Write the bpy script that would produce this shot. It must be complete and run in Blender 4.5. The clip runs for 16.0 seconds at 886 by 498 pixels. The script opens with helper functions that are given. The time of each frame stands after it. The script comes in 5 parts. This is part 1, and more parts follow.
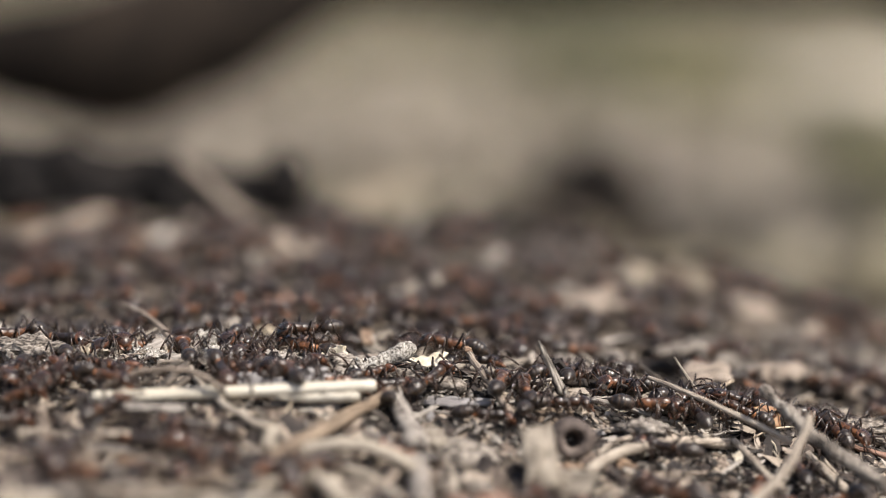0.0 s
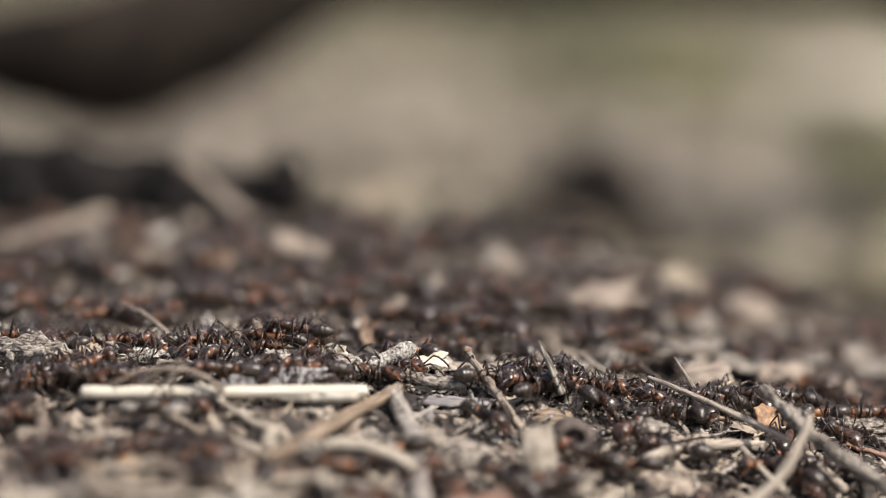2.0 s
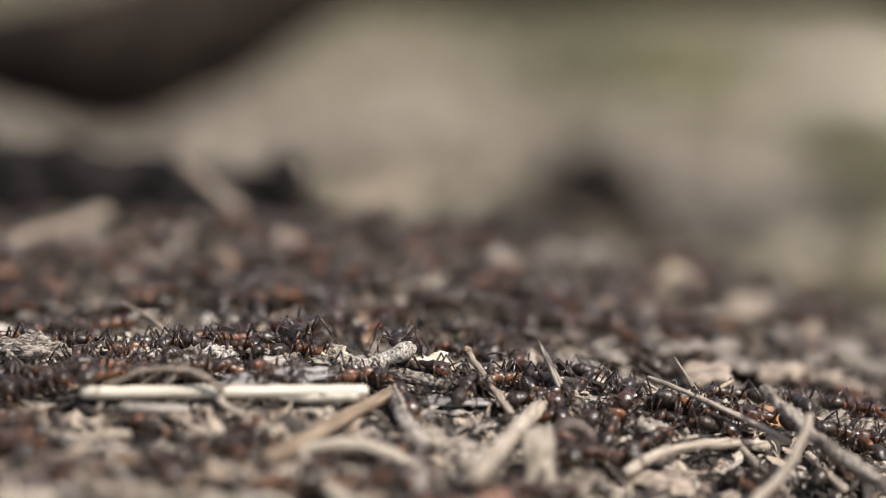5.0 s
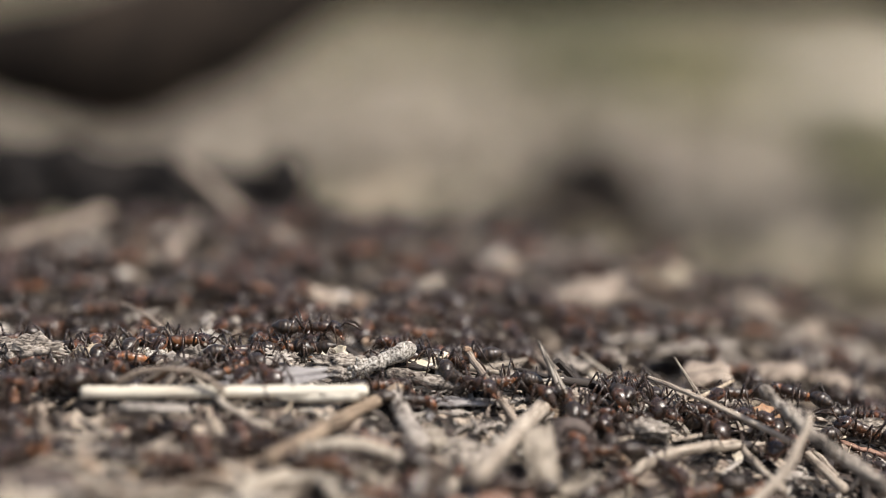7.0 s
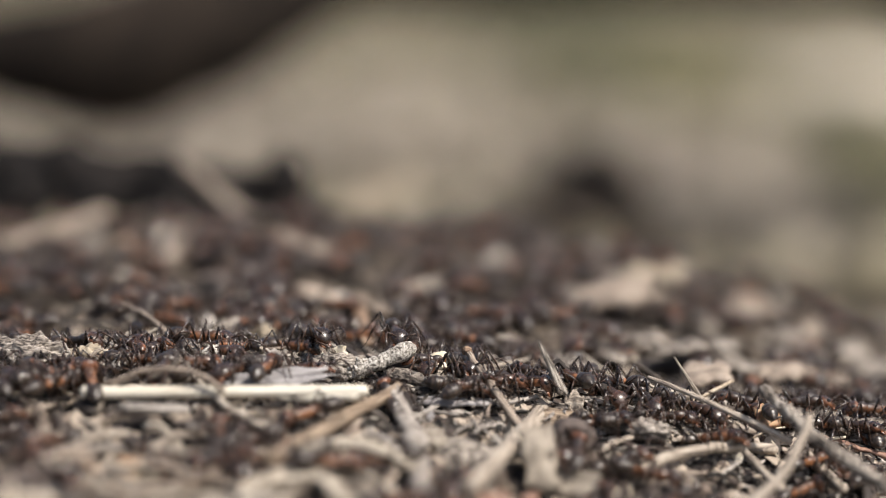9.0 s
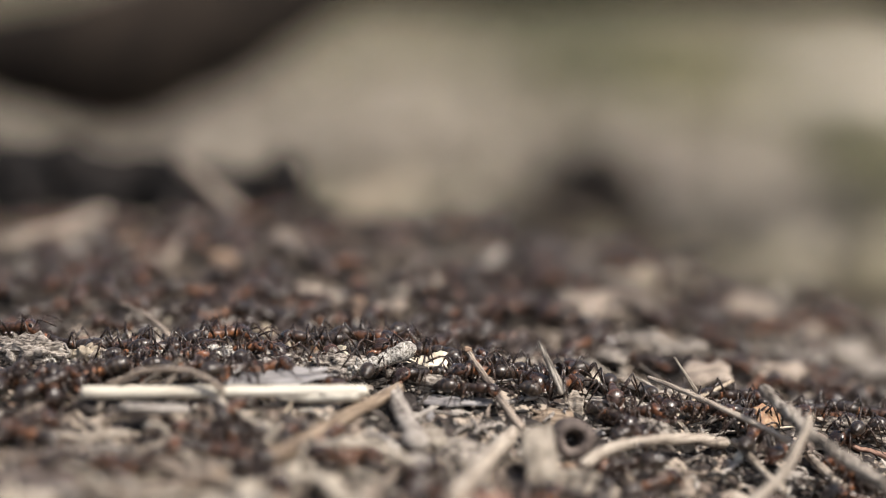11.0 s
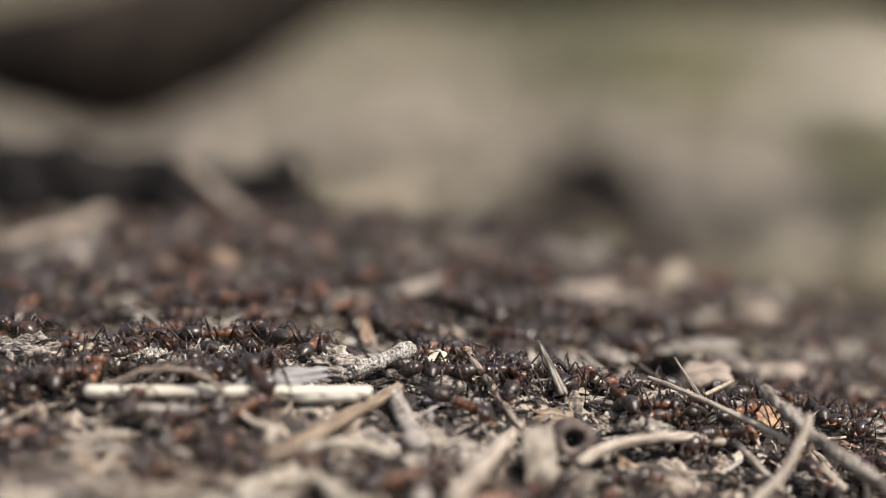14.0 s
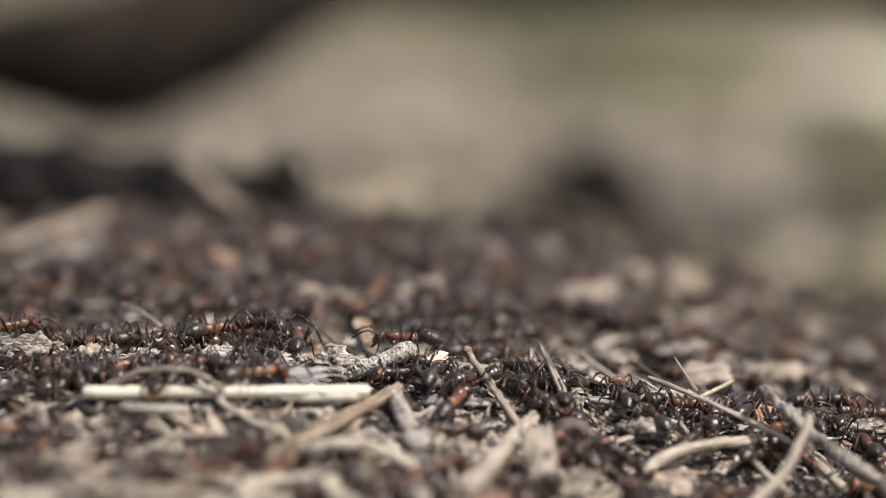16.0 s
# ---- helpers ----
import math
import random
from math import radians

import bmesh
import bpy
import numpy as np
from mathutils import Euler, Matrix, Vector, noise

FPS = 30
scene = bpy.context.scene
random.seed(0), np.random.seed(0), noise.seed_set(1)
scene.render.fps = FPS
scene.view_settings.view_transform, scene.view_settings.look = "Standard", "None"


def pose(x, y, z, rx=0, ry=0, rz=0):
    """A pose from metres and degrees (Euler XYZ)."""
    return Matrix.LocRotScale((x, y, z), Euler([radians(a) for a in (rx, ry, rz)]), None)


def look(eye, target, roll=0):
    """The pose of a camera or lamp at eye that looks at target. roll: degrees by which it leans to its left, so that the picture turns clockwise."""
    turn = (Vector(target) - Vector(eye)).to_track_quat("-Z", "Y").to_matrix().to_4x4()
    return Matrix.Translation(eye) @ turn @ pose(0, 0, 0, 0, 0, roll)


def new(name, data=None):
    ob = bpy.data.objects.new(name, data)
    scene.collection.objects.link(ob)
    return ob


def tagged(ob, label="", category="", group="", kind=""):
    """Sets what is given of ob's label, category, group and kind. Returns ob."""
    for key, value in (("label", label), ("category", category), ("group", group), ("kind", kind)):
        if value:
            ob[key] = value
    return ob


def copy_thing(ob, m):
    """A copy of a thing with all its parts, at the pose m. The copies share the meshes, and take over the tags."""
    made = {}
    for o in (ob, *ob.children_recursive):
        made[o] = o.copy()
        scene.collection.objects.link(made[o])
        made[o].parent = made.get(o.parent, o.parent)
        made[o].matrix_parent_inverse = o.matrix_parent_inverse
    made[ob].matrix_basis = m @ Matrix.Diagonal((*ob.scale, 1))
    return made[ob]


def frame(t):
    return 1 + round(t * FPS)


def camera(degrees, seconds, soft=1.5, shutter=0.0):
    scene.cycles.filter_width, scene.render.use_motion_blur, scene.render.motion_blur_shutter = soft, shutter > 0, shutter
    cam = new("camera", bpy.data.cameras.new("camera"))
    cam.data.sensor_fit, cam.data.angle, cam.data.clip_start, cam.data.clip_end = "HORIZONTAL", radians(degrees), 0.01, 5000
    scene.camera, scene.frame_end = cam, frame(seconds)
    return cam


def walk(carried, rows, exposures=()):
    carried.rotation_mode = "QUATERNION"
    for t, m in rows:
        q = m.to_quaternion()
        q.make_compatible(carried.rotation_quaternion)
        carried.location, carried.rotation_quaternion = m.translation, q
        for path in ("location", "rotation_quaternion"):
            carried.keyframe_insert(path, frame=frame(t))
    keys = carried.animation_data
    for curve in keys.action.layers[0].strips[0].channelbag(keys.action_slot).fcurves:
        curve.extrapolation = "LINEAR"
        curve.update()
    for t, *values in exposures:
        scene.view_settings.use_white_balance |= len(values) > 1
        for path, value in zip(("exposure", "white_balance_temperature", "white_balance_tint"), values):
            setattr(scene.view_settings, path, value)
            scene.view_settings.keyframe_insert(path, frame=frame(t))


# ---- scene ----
MM = 0.001

# ---------- camera: it stands still, close to the mound ----------
cam = camera(20, 16.0, soft=0.95, shutter=0.5)
EYE = pose(0, -0.278, 0.058, 80.7, 0, 0)
cam.data.dof.use_dof = True
cam.data.dof.focus_distance = 0.284
cam.data.dof.aperture_fstop = 6.8
cam.data.dof.aperture_blades = 0
walk(cam, [(0, EYE), (16, EYE)], exposures=[(0, 0.35), (16, 0.35)])

# ---------- daylight ----------
SUN_ELEVATION, SUN_TURN = 56, 58      # degrees; turn from straight behind the camera
world = bpy.data.worlds.new("sky")
scene.world = world
world.use_nodes = True
wt = world.node_tree
sky = wt.nodes.new("ShaderNodeTexSky")
sky.sky_type = "NISHITA"
sky.sun_disc = False
sky.sun_elevation = radians(SUN_ELEVATION)
sky.sun_rotation = radians(180 - SUN_TURN)
sky.dust_density, sky.ozone_density = 4.0, 0.4
wt.links.new(sky.outputs[0], wt.nodes["Background"].inputs[0])
wt.nodes["Background"].inputs[1].default_value = 0.11
sun_data = bpy.data.lights.new("sun", "SUN")
sun_data.energy, sun_data.angle, sun_data.color = 4.7, radians(0.6), (1.0, 0.935, 0.855)
sun = new("sun", sun_data)
reach = math.cos(radians(SUN_ELEVATION))
sun_from = Vector((math.sin(radians(SUN_TURN)) * reach, -math.cos(radians(SUN_TURN)) * reach, math.sin(radians(SUN_ELEVATION))))
sun.matrix_world = look(sun_from * 3, (0, 0, 0))


# ---------- materials ----------
def material(name, colours, scale=400, rough=0.85, bump=0.4, fine=3000, spread=0.0, fine_mix=0.35, coat=0.0, spec=0.5, stripes=None, by_island=False, by_object=False, sss=0.0, contrast=0.14):
    """colours: dark to light. scale: noise cells a metre. spread: how far single pieces differ."""
    m = bpy.data.materials.new(name)
    m.use_nodes = True
    nt = m.node_tree
    N, L = nt.nodes, nt.links
    b = N["Principled BSDF"]
    co = N.new("ShaderNodeTexCoord").outputs["Object"]
    if stripes:
        mp = N.new("ShaderNodeMapping")
        mp.inputs["Scale"].default_value = stripes
        L.new(co, mp.inputs[0])
        co = mp.outputs[0]
    n1 = N.new("ShaderNodeTexNoise")
    n1.inputs["Scale"].default_value, n1.inputs["Detail"].default_value = scale, 6
    n1.inputs["Roughness"].default_value = 0.65
    n2 = N.new("ShaderNodeTexNoise")
    n2.inputs["Scale"].default_value, n2.inputs["Detail"].default_value = fine, 4
    L.new(co, n1.inputs["Vector"]), L.new(co, n2.inputs["Vector"])
    mix = N.new("ShaderNodeMix")
    mix.inputs[0].default_value = fine_mix
    L.new(n1.outputs[0], mix.inputs[2]), L.new(n2.outputs[0], mix.inputs[3])
    value = mix.outputs[0]
    if by_island or by_object:
        if by_island:
            r = N.new("ShaderNodeNewGeometry").outputs["Random Per Island"]
        else:
            r = N.new("ShaderNodeObjectInfo").outputs["Random"]
        mr = N.new("ShaderNodeMapRange")
        mr.inputs[3].default_value, mr.inputs[4].default_value = -spread, spread
        L.new(r, mr.inputs[0])
        ad = N.new("ShaderNodeMath")
        L.new(value, ad.inputs[0]), L.new(mr.outputs[0], ad.inputs[1])
        value = ad.outputs[0]
    ramp = N.new("ShaderNodeValToRGB")
    lo, hi = 0.5 - contrast, 0.5 + contrast
    e = ramp.color_ramp.elements
    for i, c in enumerate(colours):
        p = lo + (hi - lo) * i / max(1, len(colours) - 1)
        if i < 2:
            el = e[i]
            el.position = p
        else:
            el = e.new(p)
        el.color = (*c, 1)
    L.new(value, ramp.inputs[0])
    L.new(ramp.outputs[0], b.inputs["Base Color"])
    rr = N.new("ShaderNodeMapRange")
    rr.inputs[3].default_value, rr.inputs[4].default_value = rough - 0.12, min(1, rough + 0.12)
    L.new(n2.outputs[0], rr.inputs[0])
    L.new(rr.outputs[0], b.inputs["Roughness"])
    bp = N.new("ShaderNodeBump")
    bp.inputs["Strength"].default_value, bp.inputs["Distance"].default_value = bump, 0.0004
    L.new(mix.outputs[0], bp.inputs["Height"])
    L.new(bp.outputs[0], b.inputs["Normal"])
    b.inputs["Specular IOR Level"].default_value = spec
    b.inputs["Coat Weight"].default_value = coat
    if sss:
        b.inputs["Subsurface Weight"].default_value = sss
        b.inputs["Subsurface Scale"].default_value = 0.0008
    return m


M_SOIL = material("mound_soil", [(0.012, 0.009, 0.007), (0.035, 0.026, 0.02), (0.07, 0.055, 0.042), (0.17, 0.14, 0.11)], 300, 0.92, 0.8, 2200, fine_mix=0.4)
M_CRUMB = material("soil_crumb", [(0.012, 0.0088, 0.0065), (0.037, 0.028, 0.02), (0.075, 0.057, 0.042), (0.155, 0.124, 0.096)], 500, 0.9, 0.6, 3500, spread=0.22, by_island=True)
M_BARKCHIP = material("bark_chip", [(0.019, 0.013, 0.011), (0.058, 0.041, 0.032), (0.136, 0.101, 0.08), (0.352, 0.292, 0.232)], 400, 0.8, 0.6, 2600, spread=0.26, by_island=True)
M_NEEDLE = material("dry_needle", [(0.058, 0.044, 0.032), (0.194, 0.147, 0.104), (0.351, 0.282, 0.205), (0.51, 0.442, 0.338)], 350, 0.6, 0.4, 3000, spread=0.26, by_island=True)
M_CHIPPIECE = material("bark_chip_piece", [(0.019, 0.014, 0.012), (0.068, 0.049, 0.038), (0.156, 0.121, 0.097), (0.392, 0.332, 0.272)], 400, 0.8, 0.7, 2600, spread=0.2, by_object=True)
M_GREYCHIP = material("grey_chip", [(0.05, 0.042, 0.036), (0.16, 0.135, 0.115), (0.32, 0.28, 0.24), (0.48, 0.43, 0.38)], 400, 0.8, 0.6, 2600, spread=0.2, by_island=True)
M_GREEN = material("green_grass", [(0.11, 0.11, 0.045), (0.26, 0.245, 0.12), (0.42, 0.375, 0.22)], 60, 0.7, 0.3, 800, spread=0.2, by_island=True)
M_FRAGMENT = material("plant_fragment", [(0.03, 0.023, 0.019), (0.1, 0.08, 0.065), (0.2, 0.166, 0.132), (0.36, 0.312, 0.256)], 1900, 0.75, 0.8, 6000, stripes=(0.08, 1, 1), spread=0.26, by_object=True)
M_STRAW = material("pale_straw", [(0.37, 0.315, 0.24), (0.56, 0.51, 0.42), (0.67, 0.625, 0.54)], 900, 0.55, 0.4, 4000, stripes=(0.03, 1, 1))
M_GREYSTRAW = material("grey_straw", [(0.09, 0.078, 0.068), (0.28, 0.248, 0.218), (0.46, 0.415, 0.37)], 1500, 0.65, 0.7, 5000, stripes=(0.06, 1, 1))
M_LICHEN = material("lichen_bark", [(0.035, 0.03, 0.026), (0.2, 0.18, 0.155), (0.42, 0.39, 0.35), (0.64, 0.61, 0.56)], 1500, 0.9, 1.0, 4200, fine_mix=0.62, contrast=0.11)
M_GREYBARK = material("grey_bark", [(0.034, 0.027, 0.023), (0.167, 0.141, 0.119), (0.276, 0.241, 0.207), (0.415, 0.376, 0.329)], 800, 0.9, 1.0, 3200, stripes=(0.4, 1, 1), fine_mix=0.45, contrast=0.1)
M_BROWNTWIG = material("brown_twig", [(0.054, 0.030, 0.018), (0.24, 0.155, 0.10), (0.38, 0.28, 0.2)], 2300, 0.7, 0.9, 6500, stripes=(0.06, 1, 1), contrast=0.11)
M_TANTWIG = material("tan_twig", [(0.094, 0.073, 0.057), (0.343, 0.287, 0.231), (0.511, 0.447, 0.369)], 2300, 0.7, 0.9, 6500, stripes=(0.06, 1, 1), contrast=0.11)
M_MIDTWIG = material("weathered_twig", [(0.052, 0.039, 0.030), (0.243, 0.192, 0.151), (0.411, 0.342, 0.278)], 2300, 0.7, 0.9, 6500, stripes=(0.06, 1, 1), contrast=0.11)
M_WARMTWIG = material("warm_twig", [(0.055, 0.036, 0.023), (0.21, 0.152, 0.104), (0.325, 0.256, 0.185)], 2300, 0.7, 0.9, 6500, stripes=(0.06, 1, 1), contrast=0.11)
M_PALEWOOD = material("pale_wood", [(0.17, 0.138, 0.105), (0.37, 0.32, 0.258), (0.5, 0.447, 0.375)], 2000, 0.7, 0.8, 6000, stripes=(0.06, 1, 1), contrast=0.12)
M_HOLLOW = material("dark_rock", [(0.022, 0.018, 0.014), (0.058, 0.047, 0.038), (0.12, 0.1, 0.08)], 60, 0.95, 0.7, 600, spec=0.1)
M_STONE = material("pale_stone", [(0.34, 0.3, 0.25), (0.48, 0.43, 0.365), (0.58, 0.53, 0.455)], 60, 0.85, 0.5, 600)
M_SILVER = material("silver_stem", [(0.06, 0.054, 0.052), (0.19, 0.176, 0.174), (0.36, 0.342, 0.335)], 1300, 0.6, 0.6, 5000, stripes=(0.06, 1, 1))
M_GRIT = material("mixed_grit", [(0.016, 0.013, 0.011), (0.05, 0.041, 0.034), (0.12, 0.102, 0.087), (0.36, 0.325, 0.285)], 500, 0.9, 0.6, 3500, spread=0.26, by_island=True)
M_PALEBARK = material("split_pale_bark", [(0.03, 0.025, 0.021), (0.17, 0.146, 0.121), (0.46, 0.415, 0.36)], 2300, 0.8, 0.9, 5200, stripes=(0.07, 1, 1), fine_mix=0.4, contrast=0.09)
M_ASHTWIG = material("ash_grey_twig", [(0.075, 0.062, 0.054), (0.26, 0.228, 0.2), (0.41, 0.37, 0.33)], 900, 0.85, 0.9, 3600, stripes=(0.4, 1, 1), fine_mix=0.4, contrast=0.12)
M_HUSKSHELL = material("husk_shell", [(0.025, 0.018, 0.015), (0.085, 0.064, 0.055), (0.18, 0.145, 0.125)], 500, 0.8, 0.7, 2600)
M_DARKBARK = material("dark_grey_bark", [(0.025, 0.02, 0.017), (0.11, 0.092, 0.077), (0.21, 0.18, 0.15), (0.38, 0.335, 0.29)], 800, 0.9, 1.0, 3200, stripes=(0.5, 1, 1), fine_mix=0.45, contrast=0.1)
M_AMBER = material("amber_bark", [(0.1, 0.05, 0.025), (0.27, 0.155, 0.08), (0.44, 0.3, 0.18)], 350, 0.6, 0.6, 2500, sss=0.15)
M_REDLEAF = material("red_leaf", [(0.1, 0.05, 0.035), (0.21, 0.115, 0.08), (0.34, 0.21, 0.15)], 300, 0.65, 0.5, 2200)
M_HUSK = material("dark_husk", [(0.02, 0.014, 0.012), (0.06, 0.043, 0.036), (0.13, 0.1, 0.085)], 400, 0.75, 0.6, 2500)
M_CREAM = material("cream_flake", [(0.45, 0.38, 0.27), (0.62, 0.55, 0.43), (0.75, 0.69, 0.57)], 300, 0.65, 0.4, 2500)
M_DEADLEAF = material("dry_leaf", [(0.15, 0.12, 0.085), (0.29, 0.24, 0.175), (0.42, 0.36, 0.27)], 120, 0.7, 0.5, 1200)
M_PALELEAF = material("pale_dry_leaf", [(0.1, 0.081, 0.063), (0.21, 0.178, 0.142), (0.32, 0.28, 0.228)], 500, 0.75, 0.6, 2400)
M_BLACK = material("black_bark", [(0.004, 0.004, 0.004), (0.009, 0.008, 0.008), (0.025, 0.021, 0.019)], 120, 0.9, 0.8, 900, spec=0.15)
M_LOG = material("dark_root_bark", [(0.005, 0.0035, 0.003), (0.012, 0.0088, 0.0066), (0.042, 0.031, 0.023)], 60, 0.92, 0.8, 500, spec=0.15)
M_GRASS = material("dry_grass", [(0.13, 0.125, 0.075), (0.29, 0.265, 0.165), (0.45, 0.41, 0.28)], 60, 0.7, 0.3, 800, spread=0.22, by_island=True)
M_LITTER = material("leaf_litter", [(0.11, 0.092, 0.06), (0.25, 0.217, 0.147), (0.4, 0.353, 0.248)], 60, 0.8, 0.4, 800, spread=0.24, by_island=True)
M_PINKLITTER = material("pink_brown_litter", [(0.12, 0.096, 0.075), (0.27, 0.23, 0.182), (0.42, 0.368, 0.3)], 60, 0.8, 0.4, 800, spread=0.22, by_island=True)
M_MOSS = material("dull_moss", [(0.05, 0.055, 0.03), (0.13, 0.135, 0.075), (0.22, 0.22, 0.13)], 60, 0.8, 0.4, 800, spread=0.2, by_island=True)
# the ant: black gaster, rust-red mid-body
M_GASTER = material("ant_black", [(0.008, 0.0055, 0.0045), (0.02, 0.0135, 0.01), (0.055, 0.04, 0.03)], 900, 0.33, 0.2, 7000, spec=0.5, fine_mix=0.5, contrast=0.14)
M_THORAX = material("ant_rust", [(0.02, 0.012, 0.008), (0.07, 0.032, 0.017), (0.16, 0.066, 0.03), (0.3, 0.125, 0.052)], 620, 0.35, 0.3, 4200, spread=0.15, by_object=True, spec=0.5, fine_mix=0.25, contrast=0.13)
M_HEAD = material("ant_head", [(0.02, 0.011, 0.008), (0.1, 0.042, 0.023), (0.24, 0.1, 0.05)], 800, 0.27, 0.3, 4200, spread=0.08, by_object=True, fine_mix=0.3, contrast=0.12)
M_LIMB = material("ant_limb", [(0.01, 0.0065, 0.005), (0.026, 0.0155, 0.011), (0.07, 0.04, 0.025)], 900, 0.27, 0.3, 5000)
M_EYE = material("ant_eye", [(0.004, 0.004, 0.004), (0.008, 0.008, 0.008)], 900, 0.18, 0.05, 5000)


def banded(m, colour, start, step, width):
    """Lays lighter bands across a material along its object's x (metres): the soft skin between plates."""
    N, L = m.node_tree.nodes, m.node_tree.links
    b = N["Principled BSDF"]
    old = b.inputs["Base Color"].links[0].from_socket
    sep = N.new("ShaderNodeSeparateXYZ")
    L.new(N.new("ShaderNodeTexCoord").outputs["Object"], sep.inputs[0])
    last = sep.outputs[0]
    for kind, value in (("SUBTRACT", start), ("DIVIDE", -step), ("FRACT", 0.0), ("GREATER_THAN", 1 - width)):
        n = N.new("ShaderNodeMath")
        n.operation = kind
        L.new(last, n.inputs[0])
        n.inputs[1].default_value = value
        last = n.outputs[0]
    mix = N.new("ShaderNodeMix")
    mix.data_type = "RGBA"
    L.new(last, mix.inputs[0])
    L.new(old, mix.inputs[6])
    mix.inputs[7].default_value = (*colour, 1)
    L.new(mix.outputs[2], b.inputs["Base Color"])


for fuzzy in (M_GASTER, M_HEAD, M_THORAX):
    # short pale hairs
    fuzz = fuzzy.node_tree.nodes["Principled BSDF"].inputs
    fuzz["Coat Weight"].default_value, fuzz["Coat Roughness"].default_value = 0.13, 0.08
    fuzz["Sheen Weight"].default_value, fuzz["Sheen Roughness"].default_value = 0.05, 0.4


def topped(m, colour, z0, z1, amount):
    """Darkens a body part's back: from z0 up to z1 (mm, in the part's space) its own colour gives way to another."""
    N, L = m.node_tree.nodes, m.node_tree.links
    b = N["Principled BSDF"]
    old = b.inputs["Base Color"].links[0].from_socket
    co = N.new("ShaderNodeTexCoord").outputs["Object"]
    sep = N.new("ShaderNodeSeparateXYZ")
    L.new(co, sep.inputs[0])
    n = N.new("ShaderNodeTexNoise")
    n.inputs["Scale"].default_value = 1400
    L.new(co, n.inputs["Vector"])
    wob = N.new("ShaderNodeMath")
    wob.operation = "MULTIPLY_ADD"
    L.new(n.outputs[0], wob.inputs[0])
    wob.inputs[1].default_value = 0.7 * MM
    L.new(sep.outputs[2], wob.inputs[2])
    mr = N.new("ShaderNodeMapRange")
    mr.interpolation_type = "SMOOTHSTEP"
    mr.inputs[1].default_value, mr.inputs[2].default_value = (z0 + 0.35) * MM, (z1 + 0.35) * MM
    mr.inputs[3].default_value, mr.inputs[4].default_value = 0, amount
    L.new(wob.outputs[0], mr.inputs[0])
    mix = N.new("ShaderNodeMix")
    mix.data_type = "RGBA"
    L.new(mr.outputs[0], mix.inputs[0])
    L.new(old, mix.inputs[6])
    mix.inputs[7].default_value = (*colour, 1)
    L.new(mix.outputs[2], b.inputs["Base Color"])


topped(M_THORAX, (0.018, 0.012, 0.009), 2.05, 2.42, 0.8)
topped(M_HEAD, (0.016, 0.011, 0.009), 0.02, 0.4, 0.85)
banded(M_GASTER, (0.05, 0.03, 0.017), 0.62 * 1.3 * MM, 0.46 * 1.3 * MM, 0.16)

# ---------- the shape of the mound, in millimetres ----------
PROFILE = [(-1500, -90), (-300, -92), (-120, -40), (-47, -7.5), (-35, -7.4), (-20, -7.0), (-8, -5.8), (-4, -4.8), (0, -3.7), (4, -3.6), (12, -4.5), (21, -3.9), (32, -2.8), (44, -2.0), (60, -1.3), (80, -1.4), (100, -2.3), (135, -17), (260, -45), (420, -62), (1000, -75), (4000, -85)]
PY = [p[0] for p in PROFILE]
PZ = [p[1] for p in PROFILE]


def slope_at(k):
    return 0.0 if k <= 0 or k >= len(PY) - 1 else (PZ[k + 1] - PZ[k - 1]) / (PY[k + 1] - PY[k - 1])


def base(y):
    i = max(0, min(len(PY) - 2, int(np.searchsorted(PY, y)) - 1))
    h = PY[i + 1] - PY[i]
    t = min(1, max(0, (y - PY[i]) / h))
    return ((2 * t**3 - 3 * t * t + 1) * PZ[i] + (t**3 - 2 * t * t + t) * h * slope_at(i)
            + (3 * t * t - 2 * t**3) * PZ[i + 1] + (t**3 - t * t) * h * slope_at(i + 1))


def ground_height(x, y):
    side = -0.1 * x - 0.0015 * x * x
    wide = math.exp(-((x / 260) ** 2))
    k = wide * (1 if abs(y) < 100 else math.exp(-((abs(y) - 100) / 120) ** 2))
    b = base(y)
    b += 2.5 * math.exp(-(((x + 25) / 22) ** 2) - ((y + 12) / 6) ** 2)
    # the near flank falls away more steeply on the right
    fall = 0.17 * min(1, max(0, (x + 60) / 72)) * min(34, max(0, -3 - y))
    return -90 + (b + 90) * math.exp(-((x / 260) ** 4)) + side * k - fall


def up_at(x, y, e=3.0):
    return Vector((ground_height(x - e, y) - ground_height(x + e, y), ground_height(x, y - e) - ground_height(x, y + e), 2 * e)).normalized()


# ---------- mesh helpers ----------
def part(name, bm, mat, parent=None, label="", smooth=True):
    me = bpy.data.meshes.new(name)
    if smooth:
        for f in bm.faces:
            f.smooth = True
    bm.to_mesh(me)
    bm.free()
    me.materials.append(mat)
    ob = new(name, me)
    if parent is not None:
        ob.parent = parent
    if label:
        ob["label"] = label
    return ob


